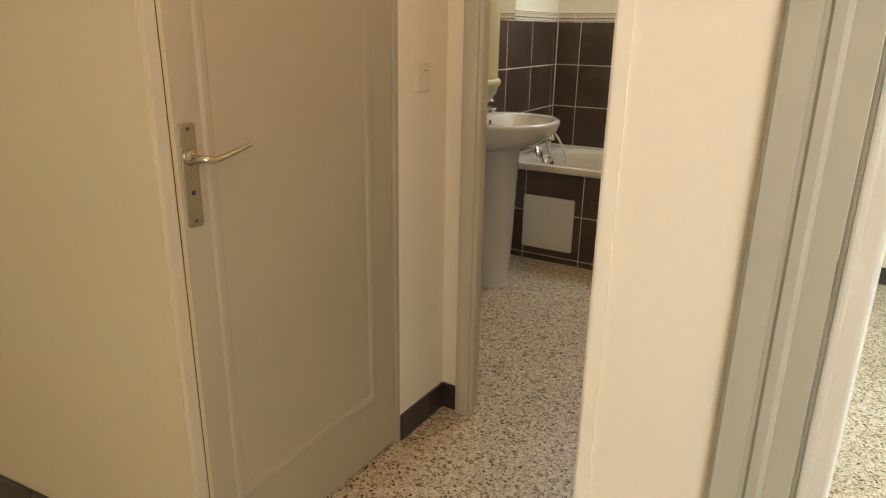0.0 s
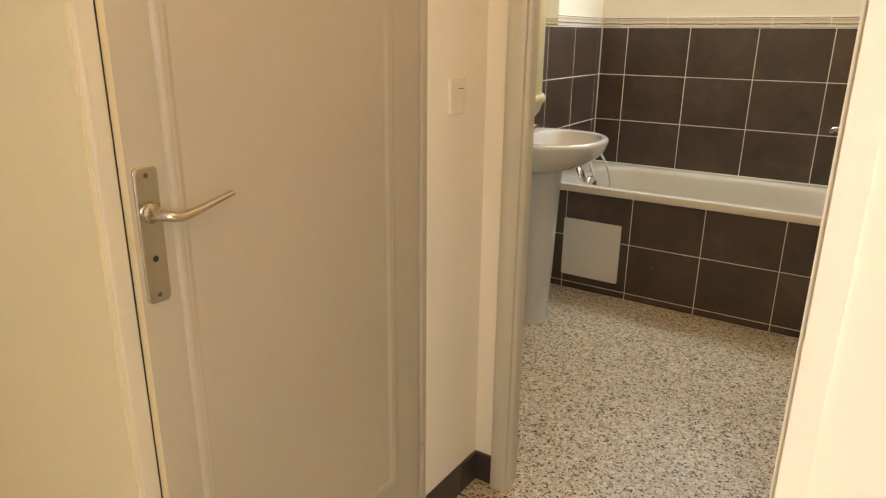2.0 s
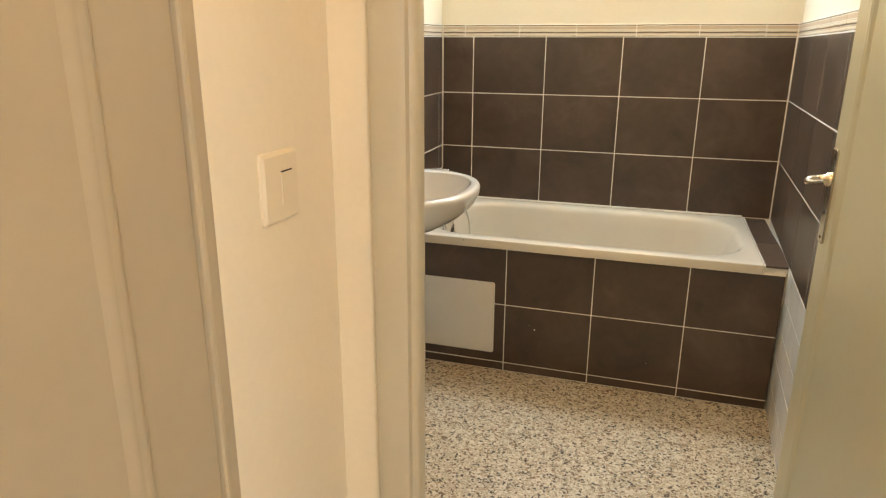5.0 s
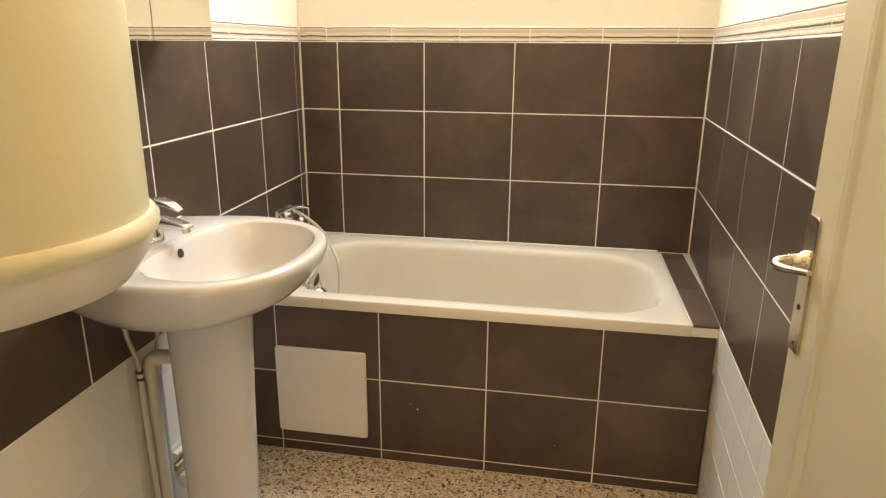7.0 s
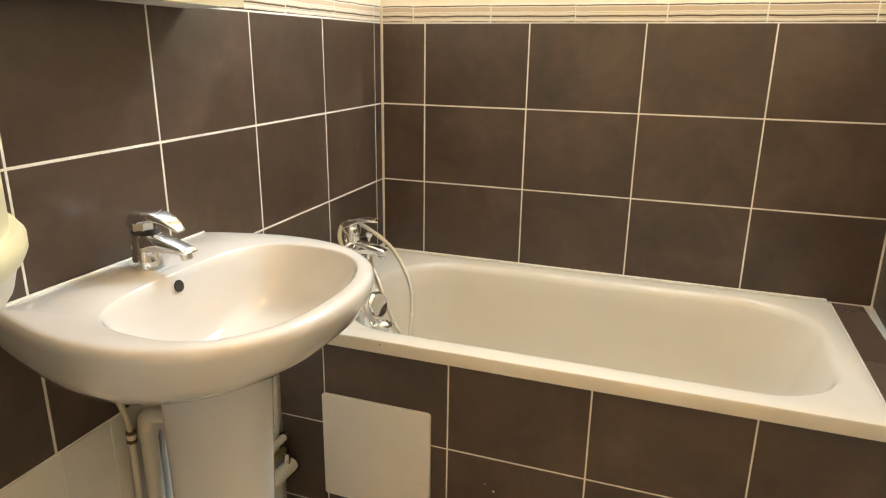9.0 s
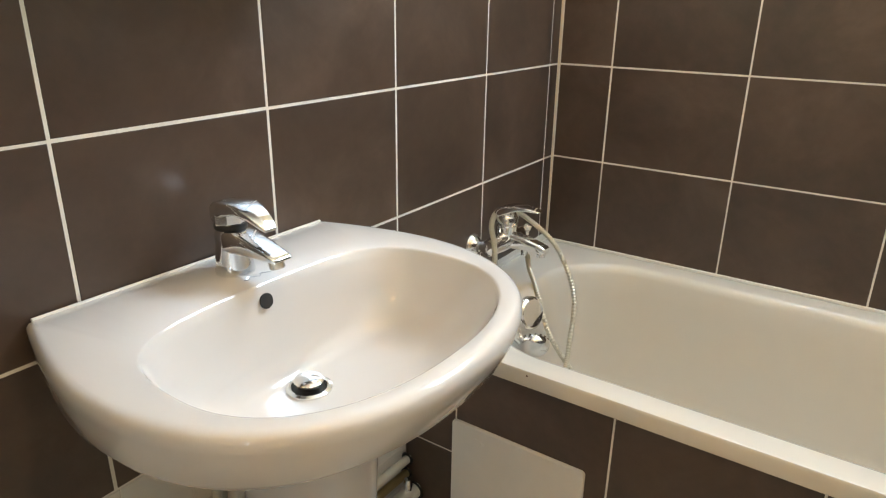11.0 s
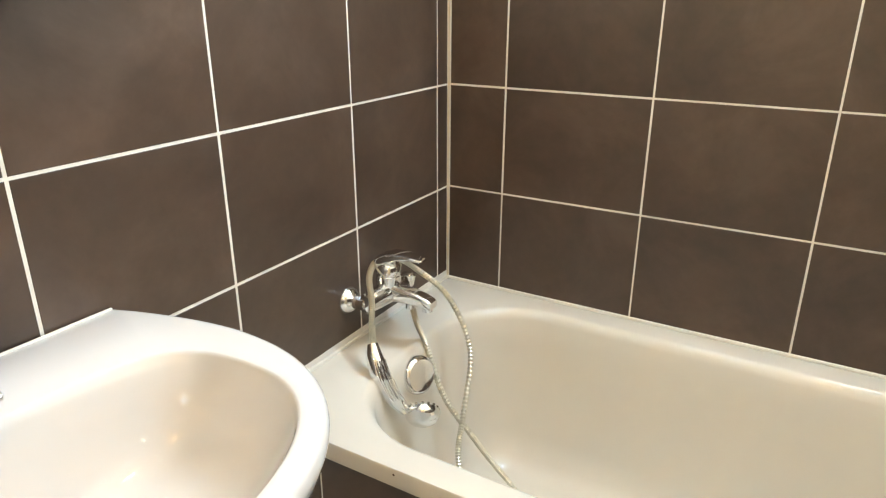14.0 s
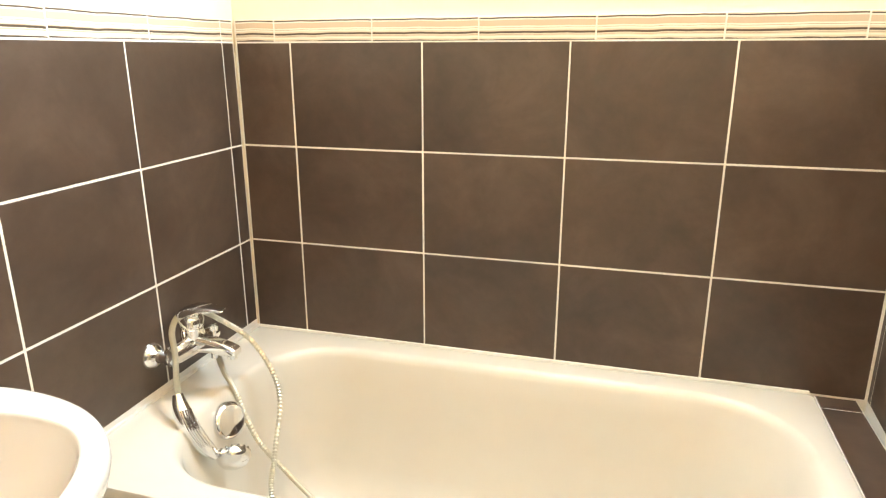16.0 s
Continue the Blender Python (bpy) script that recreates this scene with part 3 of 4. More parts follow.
def washbasin():
    wb = thing("washbasin", (BX, BY, 0.0), "white ceramic pedestal washbasin with overflow", "washbasin", rz=SKEW)
    rings = [
        basin_ring(0.11, 0.07, 0.10, 0.698, 0.150, eb=3, dy=-0.01),
        basin_ring(0.192, 0.154, 0.130, 0.711, 0.15, eb=6, ef=2.3, dy=-0.01),
        basin_ring(0.236, 0.204, 0.156, 0.731, 0.165, eb=9, ef=2.3, dy=-0.01),
        basin_ring(0.263, 0.236, 0.174, 0.757, 0.176, ef=2.35, dy=-0.01),
        basin_ring(0.2800, 0.256, 0.184, 0.783, 0.184, ef=2.4, dy=-0.01),
        basin_ring(0.2860, 0.265, 0.188, 0.810, 0.189, ef=2.32, dy=-0.01),
        basin_ring(0.2885, 0.2685, 0.189, 0.825, 0.19, ef=2.32, dy=-0.01),
        basin_ring(0.2887, 0.2690, 0.189, 0.832, 0.19, ef=2.32, dy=-0.01),
        basin_ring(0.2873, 0.2676, 0.1885, 0.8382, 0.19, ef=2.32, dy=-0.01),
        basin_ring(0.2843, 0.2646, 0.187, 0.8424, 0.19, ef=2.32, dy=-0.01),
        basin_ring(0.2801, 0.2604, 0.185, 0.8447, 0.19, ef=2.32, dy=-0.01),
        basin_ring(0.2751, 0.2554, 0.183, 0.8454, 0.19, ef=2.32, dy=-0.01),
        basin_ring(0.2345, 0.165, 0.140, 0.8450, 0.267, ef=2.3, eb=3.6, taper=0.05, dy=-0.012),
        basin_ring(0.2320, 0.1625, 0.1385, 0.8440, 0.267, ef=2.3, eb=3.6, taper=0.05, dy=-0.012),
        basin_ring(0.2302, 0.1607, 0.1365, 0.8412, 0.267, ef=2.3, eb=3.6, taper=0.05, dy=-0.012),
        basin_ring(0.2285, 0.1590, 0.1340, 0.8360, 0.267, ef=2.3, eb=3.5, taper=0.05, dy=-0.012),
        basin_ring(0.2262, 0.1560, 0.131, 0.8300, 0.267, ef=2.3, eb=3.4, taper=0.05, dy=-0.012),
        basin_ring(0.211, 0.139, 0.119, 0.7900, 0.261, eb=3.0, taper=0.03, dy=-0.012),
        basin_ring(0.183, 0.116, 0.098, 0.7450, 0.248, eb=2.6, taper=0.0, dy=-0.012),
        basin_ring(0.133, 0.088, 0.072, 0.7200, 0.229, eb=2.3, taper=0.0, dy=-0.012),
        basin_ring(0.070, 0.056, 0.048, 0.7110, 0.213, eb=2.0, taper=0.0, dy=-0.012),
        basin_ring(0.028, 0.028, 0.028, 0.7080, 0.202, eb=2.0, ef=2.0, taper=0.0, dy=-0.012),
    ]
    part("bowl", loft(rings), M_CERAMIC, wb, smooth=True)
    ped = []
    for z, w, f in ((0.0, 0.092, 0.094), (0.012, 0.090, 0.092), (0.05, 0.084, 0.088), (0.25, 0.084, 0.100), (0.45, 0.088, 0.106), (0.58, 0.092, 0.112), (0.7005, 0.098, 0.118)):
        ped.append(basin_ring(w * 0.95, f - 0.006, 0.078, z, 0.168, 48, 2.4, 2.3, 0.0, 0.0, 0.0))
    part("pedestal", loft(ped), M_CERAMIC, wb, smooth=True)
    ov = Matrix.Translation((0.1415, -0.022, 0.824)) @ Euler((0, radians(76), 0)).to_matrix().to_4x4()
    # Flat near-black disc for the shade inside the overflow; nothing is cut.
    part("overflow_hole", lathe([(0.001, 0.0), (0.0105, 0.0), (0.0105, 0.002), (0.001, 0.0022)], 20), M_DARK, wb, "dark round overflow hole", m=ov)
    dr = Matrix.Translation((0.202, -0.012, 0.7080))
    d = part("drain", lathe([(0.001, 0.0), (0.031, 0.0), (0.031, 0.003), (0.027, 0.005), (0.0245, 0.004), (0.024, -0.0015), (0.001, -0.0015)], 36), M_CHROME, wb, "chrome waste with raised plug", smooth=True, m=dr)
    # Near-black disc for the shade under the raised plug.
    part("gap", lathe([(0.001, 0.0), (0.0235, 0.0), (0.0235, 0.0008), (0.001, 0.001)], 30), M_DARK, d)
    part("plug", lathe([(0.001, 0.004), (0.015, 0.004), (0.0195, 0.009), (0.0205, 0.013), (0.018, 0.0155), (0.001, 0.0165)], 36), M_CHROME, d, smooth=True)
    # faint script mark as a wavy bar
    part("maker_mark", tube(spline([(0.106 + 0.004 * math.sin(i * 2.1), -0.026 + 0.0062 * i, 0.8450) for i in range(8)], 4), 0.0006, 5), M_INK, wb, "faint grey printed script mark")
    part("sealant", tube([(0.002, -0.246, 0.8445), (0.002, 0.0, 0.8445), (0.002, 0.226, 0.8445)], 0.0026, 8), M_SEAL, wb)
    return wb


washbasin()


def basin_mixer(p):
    """Single-lever tap: round base, wedge spout, arched lever."""
    mx = thing("basin_mixer_tap", p, "chrome single-lever basin mixer tap", "tap")
    body = []
    for z, rx, ry, cx in ((0.0, 0.0285, 0.0285, 0.001), (0.003, 0.0290, 0.0290, 0.001), (0.02, 0.0268, 0.0268, 0.0), (0.045, 0.0245, 0.0245, 0.0), (0.066, 0.0240, 0.0240, 0.0), (0.074, 0.0225, 0.0225, 0.0)):
        body.append([(cx + rx * math.cos(2 * math.pi * i / 36), ry * math.sin(2 * math.pi * i / 36), z) for i in range(36)])
    part("body", loft(body), M_CHROME, mx, smooth=True)
    part("spout", loft([slab(-0.014, 0.040, 0.040, 0.074), slab(0.010, 0.047, 0.036, 0.077), slab(0.036, 0.045, 0.040, 0.072), slab(0.068, 0.040, 0.042, 0.063), slab(0.094, 0.035, 0.042, 0.054), slab(0.107, 0.032, 0.042, 0.049), slab(0.109, 0.028, 0.043, 0.047)]), M_CHROME, mx, smooth=True)
    part("aerator", lathe([(0.001, -0.012), (0.0095, -0.012), (0.0112, -0.010), (0.0112, 0.008), (0.001, 0.010)], 24, Matrix.Translation((0.094, 0, 0.040)) @ Euler((0, radians(-14), 0)).to_matrix().to_4x4()), M_NICKEL, mx, "dull metal aerator ring", smooth=True)
    part("cartridge_ring", lathe([(0.0225, 0.073), (0.0240, 0.075), (0.0240, 0.080), (0.0225, 0.082)], 36), M_DARK, mx, smooth=True)
    part("cap", loft([[(0.0245 * k * math.cos(2 * math.pi * i / 8) - 0.002, 0.0245 * k * math.sin(2 * math.pi * i / 8), z) for i in range(8)] for k, z in ((0.96, 0.081), (1.0, 0.084), (1.0, 0.098), (0.80, 0.114), (0.3, 0.119))]), M_CHROME, mx, "faceted chrome cap")
    part("lever", loft([slab(-0.027, 0.030, 0.084, 0.104), slab(-0.014, 0.046, 0.084, 0.116), slab(0.012, 0.050, 0.098, 0.121), slab(0.038, 0.045, 0.104, 0.119), slab(0.062, 0.037, 0.099, 0.110), slab(0.080, 0.028, 0.089, 0.098), slab(0.088, 0.020, 0.085, 0.090)]), M_CHROME, mx, "arched chrome lever", smooth=True)
    part("pop_up_rod", tube([(-0.033, 0, 0.0), (-0.033, 0, 0.035)], 0.0025, 8), M_CHROME, mx)
    part("pop_up_knob", lathe([(0.001, 0.0), (0.004, 0.001), (0.006, 0.006), (0.004, 0.011), (0.001, 0.012)], 14), M_CHROME, mx, smooth=True, m=Matrix.Translation((-0.033, 0, 0.035)))
    return mx


tap = basin_mixer((0.072, BY - 0.008, 0.8452))
tap.matrix_world = pose(0.072, BY - 0.008, 0.8452) @ Matrix.Diagonal((0.90, 0.94, 0.86, 1))

# pipes below the basin
wp = thing("waste_pipe", (0.022, -1.180, 0.0), "cream plastic waste pipe with elbow", "pipe")
part("riser", tube([(0, 0, 0.0), (0, 0, 0.515)], 0.0150, 20), M_PVC, wp, smooth=True)
part("elbow", tube(spline([(0, 0, 0.500), (0, 0, 0.522), (0.008, 0.002, 0.541), (0.028, 0.006, 0.547), (0.075, 0.014, 0.547)], 6), 0.0178, 20), M_PVC, wp, smooth=True)
part("collar", lathe([(0.0150, -0.008), (0.0190, -0.008), (0.0195, 0.006), (0.0170, 0.010)], 24), M_PVC, wp, smooth=True, m=Matrix.Translation((0, 0, 0.504)))
sh = thing("supply_hose", (0.015, -1.213, 0.0), "braided flexible supply hose with dark brass nuts", "hose")
part("hose", tube(spline([(0.004, -0.040, 0.690), (0.0, -0.030, 0.630), (-0.001, -0.012, 0.580), (0.0, -0.003, 0.545), (0.0, 0.0, 0.515)], 8), 0.0060, 12), M_HOSE, sh, smooth=True)
for z in (0.521, 0.503):
    part("nut", lathe([(0.006, -0.0035), (0.0095, -0.0035), (0.0095, 0.0035), (0.006, 0.0035)], 6), M_RUST, sh, "dark corroded nut", m=Matrix.Translation((0, 0, z)))
part("union", lathe([(0.005, -0.008), (0.0080, -0.008), (0.0080, 0.008), (0.005, 0.008)], 16), M_PVC, sh, smooth=True, m=Matrix.Translation((0, 0, 0.512)))
part("copper_pipe", tube([(0, 0, 0.505), (0, 0, 0.30), (0.004, 0.008, 0.0)], 0.0068, 12), M_PVC, sh, smooth=True)
# Blue-grey colour stands in for window light on the white tile here.
fp = thing("light_strip_pipe", (0.019, -1.145, 0.0), "thin pipe behind the washbasin, blue-grey for window light on tile", "pipe")
part("pipe", tube([(0, 0, 0.0), (0, 0, 0.50)], 0.0062, 12), M_BLUE, fp, smooth=True)
part("joint", lathe([(0.006, -0.010), (0.0085, -0.010), (0.0085, 0.010), (0.006, 0.010)], 14), M_CHROME, fp, smooth=True, m=Matrix.Translation((0, 0, 0.502)))
part("flexible_tail", tube(spline([(0, 0, 0.50), (0.003, -0.001, 0.56), (0.012, 0.004, 0.63), (0.02, 0.006, 0.71)], 6), 0.0055, 10), M_HOSE, fp, smooth=True)
vp = thing("valve_pipes", (0.0, -0.975, 0.0), "cream pipes with small chrome valve near the bathtub", "pipe")
for x, z, r, m_ in ((0.030, 0.140, 0.019, M_PVC), (0.008, 0.178, 0.010, M_BRASS), (0.010, 0.217, 0.010, M_PVC)):
    part("pipe", tube([(x, -0.14, z + 0.004), (x, 0.1, z + 0.002), (x, 0.268, z)], r, 16), m_, vp, smooth=True)
    gap_ring = [[(q * math.cos(a), q * math.sin(a), zz) for a, q in ((2 * math.pi * k / 18, (r + 0.004) * w + random.uniform(-0.0015, 0.003)) for k in range(18))] for zz, w in ((0.0, 1.0), (0.003, 0.9))]
    part("broken_edge", loft(gap_ring), M_DARK, vp, "dark broken edge of the pipe hole", m=Matrix.Translation((x, 0.2605, z)) @ Euler((radians(90), 0, 0)).to_matrix().to_4x4())
part("valve", lathe([(0.001, -0.02), (0.009, -0.018), (0.011, 0.0), (0.008, 0.014), (0.001, 0.016)], 18), M_CHROME, vp, smooth=True, m=Matrix.Translation((0.030, 0.235, 0.172)))

# ---------------------------------------------------------------- bathtub
TX, TF, TZ = 1.376, -0.722, 0.550


def bathtub():
    bt = thing("bathtub", (0, 0, 0), "cream enamelled bathtub set in a brown tiled surround", "bathtub")
    ox, oy = TX / 2 - 0.011, TF / 2
    hx, hy = TX / 2 + 0.011, -TF / 2 - 0.001
    ix, iy = 0.712, -0.364
    rings = [
        rrect(ox, oy, hx - 0.012, hy - 0.012, 0.01, TZ - 0.034),
        rrect(ox, oy, hx, hy, 0.012, TZ - 0.034),
        rrect(ox, oy, hx, hy, 0.012, TZ - 0.007),
        rrect(ox, oy, hx - 0.003, hy - 0.003, 0.012, TZ - 0.002),
        rrect(ox, oy, hx - 0.010, hy - 0.010, 0.012, TZ),
        rrect(ix + 0.004, iy, 0.618, 0.304, 0.200, TZ - 0.001),
        rrect(ix + 0.004, iy, 0.610, 0.296, 0.195, TZ - 0.004),
        rrect(ix + 0.003, iy, 0.603, 0.289, 0.190, TZ - 0.012),
        rrect(ix + 0.003, iy, 0.597, 0.284, 0.187, TZ - 0.024),
        rrect(ix - 0.002, iy, 0.585, 0.276, 0.18, TZ - 0.07),
        rrect(ix - 0.010, iy, 0.560, 0.258, 0.16, TZ - 0.18),
        rrect(ix - 0.022, iy, 0.525, 0.232, 0.11, TZ - 0.30),
        rrect(ix - 0.030, iy, 0.495, 0.210, 0.10, TZ - 0.355),
        rrect(ix - 0.035, iy, 0.450, 0.170, 0.09, TZ - 0.380),
        rrect(ix - 0.035, iy, 0.300, 0.090, 0.06, TZ - 0.386),
    ]
    part("tub_shell", loft(rings, cap0=False), M_ENAMEL, bt, smooth=True)
    part("sealant", tube([(-0.006, -0.70, TZ + 0.001), (-0.018, -0.004, TZ + 0.001), (TX - 0.01, -0.004, TZ + 0.001)], 0.005, 8), M_SEAL, bt)
    part("overflow_knob", lathe([(0.001, 0.0), (0.036, 0.0), (0.041, 0.004), (0.042, 0.022), (0.040, 0.029), (0.034, 0.033), (0.030, 0.0315), (0.001, 0.031)], 40), M_CHROME, bt, "round chrome overflow knob", smooth=True,
              m=Matrix.Translation((0.112, -0.382, 0.490)) @ Euler((0, radians(76), radians(-14))).to_matrix().to_4x4())
    for x, y in ((0.30, TF + 0.001), (0.34, TF + 0.004)):
        part("chip", lathe([(0.0005, 0.0), (0.0022, 0.0), (0.0016, 0.0008), (0.0005, 0.001)], 7), M_RUST, bt, "small dark enamel chip", m=Matrix.Translation((x, y - 0.001, TZ - 0.010)) @ Euler((radians(90), 0, 0)).to_matrix().to_4x4())
    return bt


bathtub()


def bath_mixer():
    """Wall mixer: two flanges, cross body, spout, lever, diverter."""
    bx = thing("bath_mixer_tap", (-0.0145, -0.355, 0.650), "chrome wall-mounted bath mixer with lever", "tap")
    side = Euler((0, radians(90), 0)).to_matrix().to_4x4()
    for y in (-0.072, 0.072):
        part("flange", lathe([(0.001, 0.0), (0.030, 0.0), (0.030, 0.003), (0.022, 0.014), (0.014, 0.020), (0.012, 0.032), (0.001, 0.032)], 32), M_CHROME, bx, smooth=True, m=Matrix.Translation((0, y, 0)) @ side)
        part("union_nut", lathe([(0.001, 0.0), (0.014, 0.0), (0.014, 0.018), (0.001, 0.018)], 8), M_CHROME, bx, m=Matrix.Translation((0.028, y, 0.002)) @ side)
    part("body", tube([(0.048, -0.080, 0.002), (0.048, -0.077, 0.002), (0.051, -0.045, 0.004), (0.054, -0.02, 0.006), (0.054, 0.02, 0.006), (0.051, 0.045, 0.004), (0.048, 0.077, 0.002), (0.048, 0.080, 0.002)],
                      lambda u: 0.0165 + 0.0075 * math.sin(math.pi * u), 22), M_CHROME, bx, smooth=True)
    part("spout", loft([slab(0.040, 0.044, -0.014, 0.030), slab(0.070, 0.042, -0.010, 0.029), slab(0.105, 0.037, -0.008, 0.024), slab(0.140, 0.033, -0.009, 0.017), slab(0.160, 0.031, -0.010, 0.010), slab(0.165, 0.026, -0.008, 0.006)]), M_CHROME, bx, smooth=True)
    part("spout_mouth", lathe([(0.001, -0.008), (0.011, -0.008), (0.012, 0.0), (0.001, 0.002)], 20), M_CHROME, bx, smooth=True, m=Matrix.Translation((0.150, 0, -0.010)))
    part("cartridge", lathe([(0.027, 0.0), (0.0265, 0.022), (0.0245, 0.024), (0.0245, 0.028), (0.0275, 0.030), (0.0275, 0.044), (0.020, 0.054), (0.001, 0.058)], 30), M_CHROME, bx, smooth=True, m=Matrix.Translation((0.054, 0, 0.022)))
    part("lever", loft([slab(0.026, 0.030, 0.056, 0.078), slab(0.038, 0.046, 0.060, 0.088), slab(0.060, 0.050, 0.074, 0.096), slab(0.086, 0.044, 0.086, 0.099), slab(0.112, 0.034, 0.090, 0.098), slab(0.136, 0.024, 0.090, 0.095), slab(0.142, 0.016, 0.091, 0.094)]), M_CHROME, bx, "arched chrome lever", smooth=True)
    part("diverter", lathe([(0.001, 0.0), (0.004, 0.0), (0.004, 0.010), (0.008, 0.013), (0.010, 0.024), (0.007, 0.027), (0.001, 0.028)], 20), M_CHROME, bx, smooth=True, m=Matrix.Translation((0.110, 0, 0.030)))
    part("hose_outlet", lathe([(0.001, -0.022), (0.009, -0.022), (0.009, 0.0), (0.001, 0.0)], 16), M_CHROME, bx, smooth=True, m=Matrix.Translation((0.104, 0.004, -0.002)))
    return bx


bath_mixer()


def shower_set():
    """Hand shower lying against the tub's end, its spiral hose looped over the mixer."""
    hs = thing("hand_shower", (0, 0, 0), "chrome hand shower with spiral hose draped in the tub", "shower")
    line = spline([(0.097, -0.351, 0.628), (0.103, -0.345, 0.590), (0.118, -0.333, 0.539), (0.165, -0.335, 0.425), (0.225, -0.311, 0.327), (0.270, -0.292, 0.259), (0.335, -0.280, 0.190), (0.400, -0.305, 0.176), (0.425, -0.380, 0.174),
                   (0.375, -0.455, 0.182), (0.310, -0.468, 0.270), (0.263, -0.443, 0.367), (0.235, -0.374, 0.421), (0.194, -0.271, 0.516), (0.137, -0.270, 0.631), (0.078, -0.318, 0.706),
                   (0.030, -0.325, 0.722), (0.012, -0.360, 0.720), (0.022, -0.400, 0.700), (0.050, -0.432, 0.668), (0.076, -0.468, 0.628), (0.096, -0.492, 0.600)], 32)
    bm = tube(line, lambda u: 0.0071 if int(u * 672 + 0.5) % 2 else 0.0053, 8)
    part("hose", bm, M_HOSE, hs, "cream-chrome spiral hose")
    hd = spline([(0.092, -0.489, 0.606), (0.104, -0.498, 0.580), (0.120, -0.502, 0.545), (0.136, -0.490, 0.500), (0.150, -0.466, 0.460)], 8)
    part("handle", tube(hd, lambda u: 0.0105 + 0.0105 * math.sin(math.pi * min(1, u * 0.95)), 18, 0.85), M_CHROME, hs, "ribbed chrome handle", smooth=True)
    for k in (-2, -1, 0, 1, 2):
        rib = [p + Vector((0.0160, -0.0075, 0.004)) + Vector((0.003, 0.0045, 0.0)) * k for p in hd[8:26]]
        part("rib", tube(rib, 0.0016, 6), M_CHROME, hs, smooth=True)
    tilt = Matrix.Translation((0.178, -0.444, 0.442)) @ Vector((-0.42, 0.66, 0.50)).to_track_quat("Z", "Y").to_matrix().to_4x4()
    head = part("head", lathe([(0.001, -0.020), (0.014, -0.0195), (0.026, -0.014), (0.034, -0.005), (0.0365, 0.004), (0.0345, 0.012), (0.029, 0.015), (0.001, 0.013)], 40), M_CHROME, hs, "round chrome shower head", smooth=True, m=tilt)
    for i in range(16):
        a = 2 * math.pi * i / 16
        part("nub", lathe([(0.001, 0.0), (0.0035, 0.0), (0.003, 0.004), (0.001, 0.005)], 8), M_NICKEL, head, m=Matrix.Translation((0.0325 * math.cos(a), 0.0325 * math.sin(a), 0.0125)))
    return hs


shower_set()

# inspection panel on the tub front
ip = thing("inspection_panel", (0.281, -0.711, 0.226), "white square inspection panel on the tub surround", "panel")
turn_y = Matrix(((1, 0, 0, 0), (0, 0, -1, 0), (0, 1, 0, 0), (0, 0, 0, 1)))
part("cover", loft([rrect(0, 0, 0.149, 0.149, 0.008, 0.0, 5), rrect(0, 0, 0.149, 0.149, 0.008, 0.006, 5), rrect(0, 0, 0.147, 0.147, 0.007, 0.008, 5)]), M_PANEL, ip, m=turn_y)
for a, b in (((-0.089, 0.124), (-0.070, 0.117)), ((-0.070, 0.117), (-0.083, 0.108))):
    part("raised_mark", tube([(a[0], a[1], 0.0082), (b[0], b[1], 0.0082)], 0.0016, 6), M_PANEL, ip, m=turn_y)
part("scuff", box(0.074, 0.094, -0.102, -0.098, 0.0081, 0.0086), M_SEAL, ip, "faint dull scuff", m=turn_y @ Matrix.Rotation(radians(25), 4, "Z"))

# ---------------------------------------------------------------- tub surround (masonry apron and ledge)
apron = tagged(part("tub_surround", box(0.0, 1.445, -0.7088, -0.690, 0.0, 0.515), M_GROUT), "brown tiled apron in front of the bathtub", "tub surround", kind="structure")
ledge = tagged(part("tub_ledge", box(TX + 0.002, 1.462, -0.702, -0.001, 0.40, 0.5432), M_GROUT), "brown tiled ledge at the end of the bathtub", "ledge", kind="structure")

for x, z, rr in ((0.593, 0.196, 0.0028), (0.571, 0.212, 0.0014), (1.02, 0.12, 0.0014)):
    part("paint_spot", lathe([(0.0004, 0.0), (rr, 0.0), (rr * 0.7, 0.0008), (0.0004, 0.001)], 9), M_SEAL, apron, "small dried paint speck", m=Matrix.Translation((x, -0.7104, z)) @ Euler((radians(90), 0, 0)).to_matrix().to_4x4())

# ---------------------------------------------------------------- tiling, piece by piece
TW, TH, G = 0.336, 0.2525, 0.0038
mesh_cache = {}


def piece_mesh(w, h, material, th=0.0068, ch=0.0012):
    key = (round(w, 4), round(h, 4), material.name)
    if key not in mesh_cache:
        bm = loft([[(-w / 2, -h / 2, z0), (w / 2, -h / 2, z0), (w / 2, h / 2, z0), (-w / 2, h / 2, z0)] for z0 in (0.0, th - ch)] +
                  [[(-w / 2 + ch, -h / 2 + ch, th), (w / 2 - ch, -h / 2 + ch, th), (w / 2 - ch, h / 2 - ch, th), (-w / 2 + ch, h / 2 - ch, th)]], cap0=False)
        bmesh.ops.recalc_face_normals(bm, faces=bm.faces[:])
        me = bpy.data.meshes.new("tile")
        bm.to_mesh(me)
        bm.free()
        me.materials.append(material)
        mesh_cache[key] = me
    return mesh_cache[key]


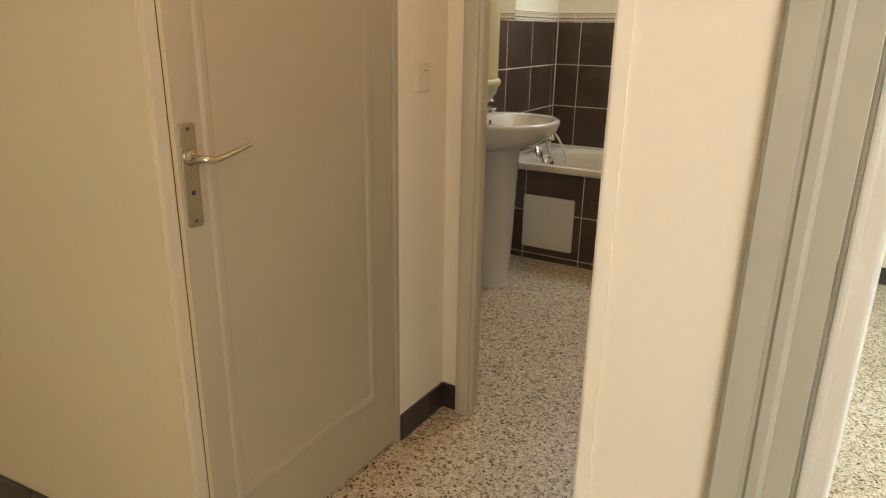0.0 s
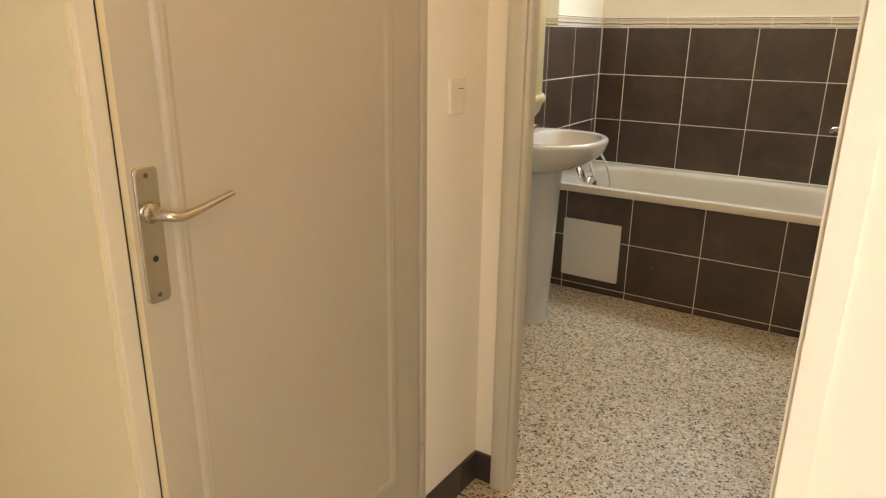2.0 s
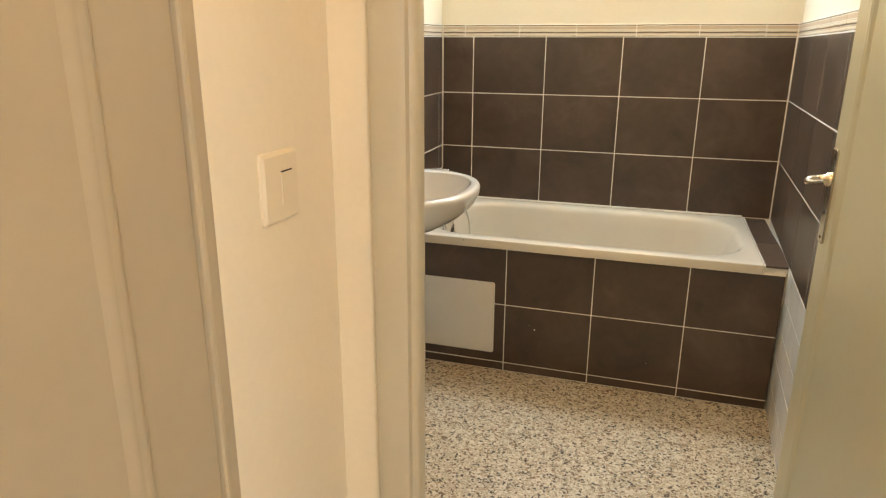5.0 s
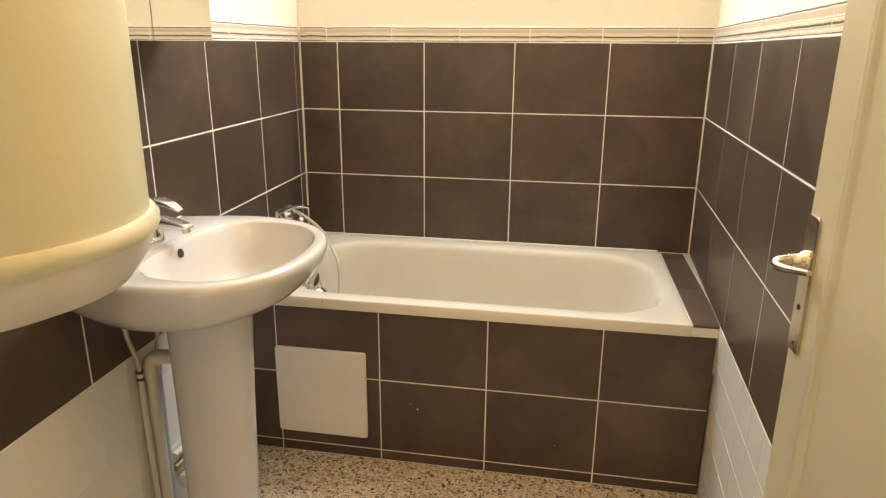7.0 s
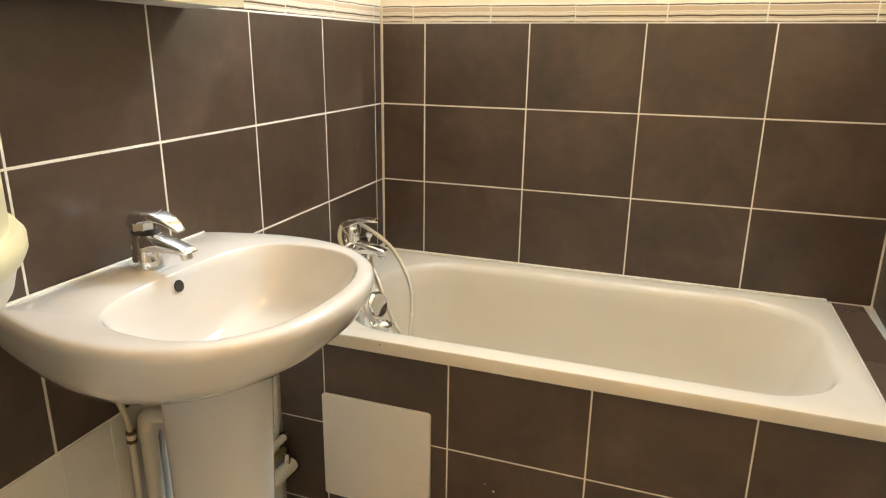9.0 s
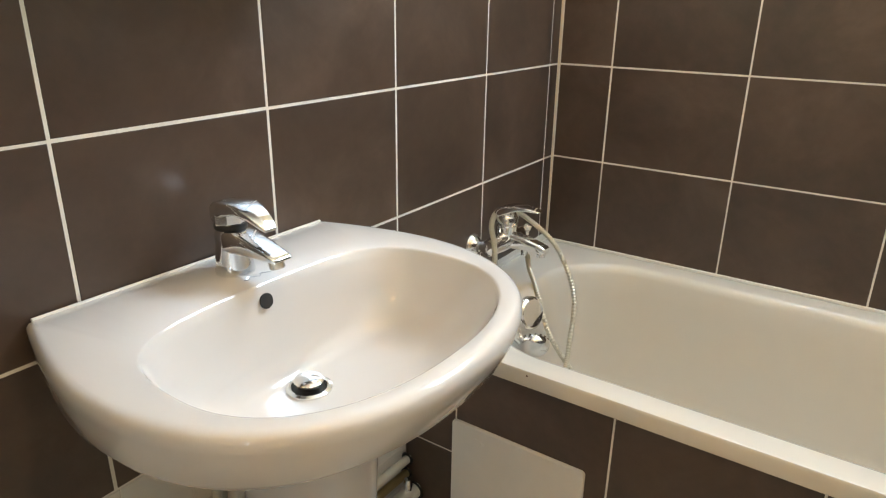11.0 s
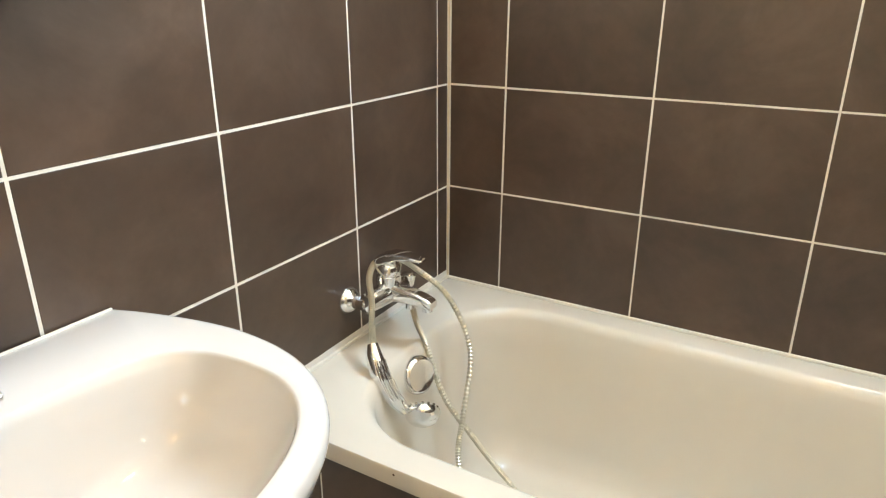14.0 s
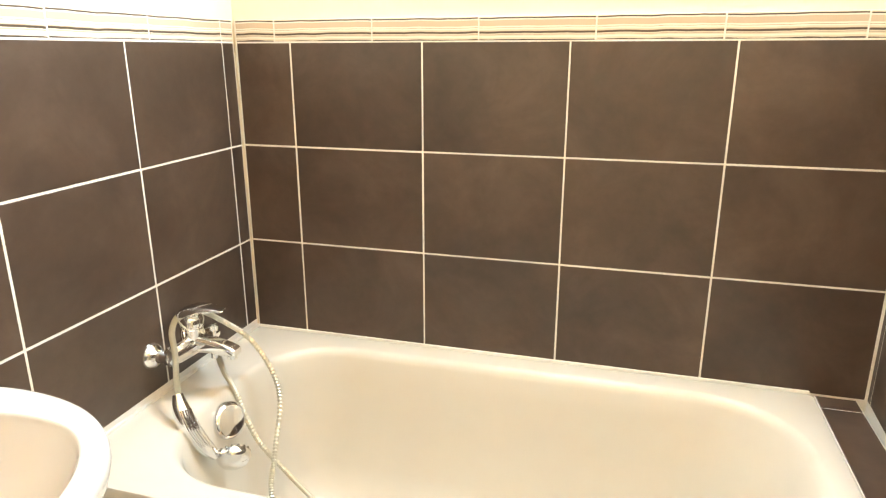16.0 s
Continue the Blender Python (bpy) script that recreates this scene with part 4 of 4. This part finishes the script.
def lay(parent, base, us, vs, material, g=G):
    """Tiles between the joints us (across) and vs (up) in the plane of base, each an object under parent."""
    for u0, u1 in zip(us, us[1:]):
        for v0, v1 in zip(vs, vs[1:]):
            w, h = u1 - u0 - g, v1 - v0 - g
            if w < 0.004 or h < 0.004:
                continue
            ob = new("tile", piece_mesh(w, h, material))
            ob.parent = parent
            jit = Matrix.Translation((0, 0, random.uniform(-0.0004, 0.0004)))
            ob.matrix_local = base @ Matrix.Translation(((u0 + u1) / 2, (v0 + v1) / 2, 0)) @ jit


B_BACK = Matrix(((1, 0, 0, 0), (0, 0, -1, P), (0, 1, 0, 0), (0, 0, 0, 1)))            # faces -y, u along +x
B_LEFT = Matrix(((0, 0, 1, -P), (1, 0, 0, 0), (0, 1, 0, 0), (0, 0, 0, 1)))            # faces +x, u along +y
B_RIGHT = Matrix(((0, 0, -1, XR + P), (-1, 0, 0, 0), (0, 1, 0, 0), (0, 0, 0, 1)))     # faces -x, u along -y
B_APRON = Matrix(((1, 0, 0, 0), (0, 0, -1, -0.7035), (0, 1, 0, 0), (0, 0, 0, 1)))
B_LEDGE = Matrix(((1, 0, 0, 0), (0, 1, 0, 0), (0, 0, 1, 0.5380), (0, 0, 0, 1)))

rows_dark = [DARK - 3 * TH, DARK - 2 * TH, DARK - TH, DARK]
rows_left = [DARK - 3 * TH + 0.022, DARK - 2 * TH, DARK - TH, DARK]
cols_back = [-0.0193, 0.129, 0.129 + TW, 0.129 + 2 * TW, 0.129 + 3 * TW, 1.479]
cols_left = [YF + 0.062] + [-2.043, -1.690, -1.353, -1.031, -0.716, -0.381, -0.049] + [0.0]
cols_right = [0.0, 0.022] + [0.411 + k * TW for k in range(6)] + [-YF - 0.062]
WT = 0.108
rows_white = [0.0] + [rows_dark[0] - k * WT for k in range(5, -1, -1)]
cols_white = [-0.70 - k * WT for k in range(14, -1, -1)]
cols_white_r = [0.705 + k * WT for k in range(15)]
for grout_name, b, host in (("grout", (-0.021, 1.484, 0.0012, P, 0.30, BAND), wall_back),
                            ("grout", (-P, -0.0010, YF + 0.058, 0.0, 0.0, BAND), wall_left),
                            ("grout", (XR + 0.0010, XR + P, YF + 0.058, 0.0, 0.0, BAND), wall_right)):
    part(grout_name, box(*b), M_GROUT, host, "cream cement joints")
lay(wall_back, B_BACK, cols_back, rows_dark, M_TILE)
lay(wall_left, B_LEFT, cols_left, rows_left, M_TILE)
lay(wall_right, B_RIGHT, cols_right, rows_dark, M_TILE)
lay(wall_left, B_LEFT, cols_white, [0.0] + [rows_left[0] - k * WT for k in range(5, -1, -1)], M_WTILE, 0.0009)
lay(wall_right, B_RIGHT, cols_white_r, rows_white, M_WTILE, 0.0009)
# border
BW = 0.255
lay(wall_back, B_BACK, [-0.019] + [0.088 + k * BW for k in range(6)] + [1.480], [DARK, BAND], M_BORDER, 0.003)
lay(wall_left, B_LEFT, [YF + 0.062] + [-0.05 - k * BW for k in range(8, -1, -1)] + [0.0], [DARK, BAND], M_BORDER, 0.003)
lay(wall_right, B_RIGHT, [0.0] + [0.225 + k * BW for k in range(8)] + [-YF - 0.062], [DARK, BAND], M_BORDER, 0.003)
# apron and ledge
lay(apron, B_APRON, [0.0, 0.136, 0.472, 0.806, 1.139, 1.447], [0.0, 0.036, 0.285, 0.514], M_TILE)
lay(ledge, B_LEDGE, [TX + 0.002, 1.462], [-0.708, -0.40, -0.055, 0.0], M_TILE)


# ---------------------------------------------------------------- skirting tiles
def skirting(name, parent_m, us, label):
    """A row of dark skirting tiles with a pale joint behind."""
    root = thing(name, (0, 0, 0), label, "baseboard", kind="structure")
    for u0, u1 in zip(us, us[1:]):
        t = new("tile", piece_mesh(u1 - u0 - 0.002, 0.090, M_SKIRT, 0.009, 0.0015))
        t.parent = root
        t.matrix_local = parent_m @ Matrix.Translation(((u0 + u1) / 2, 0.045, 0))
    return root


skirting("baseboard", Matrix(((0, 0, 1, HX), (1, 0, 0, 0), (0, 1, 0, 0), (0, 0, 0, 1))), [CY1, CY1 + 0.165, YF - 0.009], "dark brown tiled skirting on the hall wall")
skirting("baseboard", Matrix(((1, 0, 0, 0), (0, 0, -1, YF), (0, 1, 0, 0), (0, 0, 0, 1))), [HX, 0.661], "dark brown tiled skirting beside the doorway")
skirting("baseboard", ENTRANCE_LEFT @ Matrix(((1, 0, 0, 0), (0, 0, -1, -0.001), (0, 1, 0, 0), (0, 0, 0, 1))), [-2.4 + 0.3 * k for k in range(8)], "dark brown tiled skirting in the entrance")
skirting("baseboard", Matrix(((1, 0, 0, 0), (0, 0, -1, -0.05), (0, 1, 0, 0), (0, 0, 0, 1))), [1.57 + 0.3 * k for k in range(7)], "dark brown tiled skirting in the side room")


# ---------------------------------------------------------------- ceiling lamps
def ceiling_lamp(p):
    cl = thing("ceiling_lamp", p, "small unseen ceiling lamp with a lit opal bulb", "lamp")
    part("base", lathe([(0.001, 0.0), (0.07, 0.0), (0.07, -0.025), (0.055, -0.04), (0.001, -0.04)], 32), M_PANEL, cl, smooth=True)
    part("socket", lathe([(0.001, -0.04), (0.020, -0.04), (0.022, -0.075), (0.018, -0.085), (0.001, -0.085)], 24), M_PANEL, cl, smooth=True)
    part("bulb", lathe([(0.001, -0.085), (0.013, -0.086), (0.018, -0.105), (0.029, -0.130), (0.030, -0.150), (0.022, -0.168), (0.001, -0.176)], 28), M_GLOBE, cl, "glowing opal bulb", smooth=True)
    return cl


ceiling_lamp((0.92, -1.50, CEIL))
# Bodies for the two unseen lamps added in the entrance and hall.
ceiling_lamp((2.15, -4.5, CEIL))
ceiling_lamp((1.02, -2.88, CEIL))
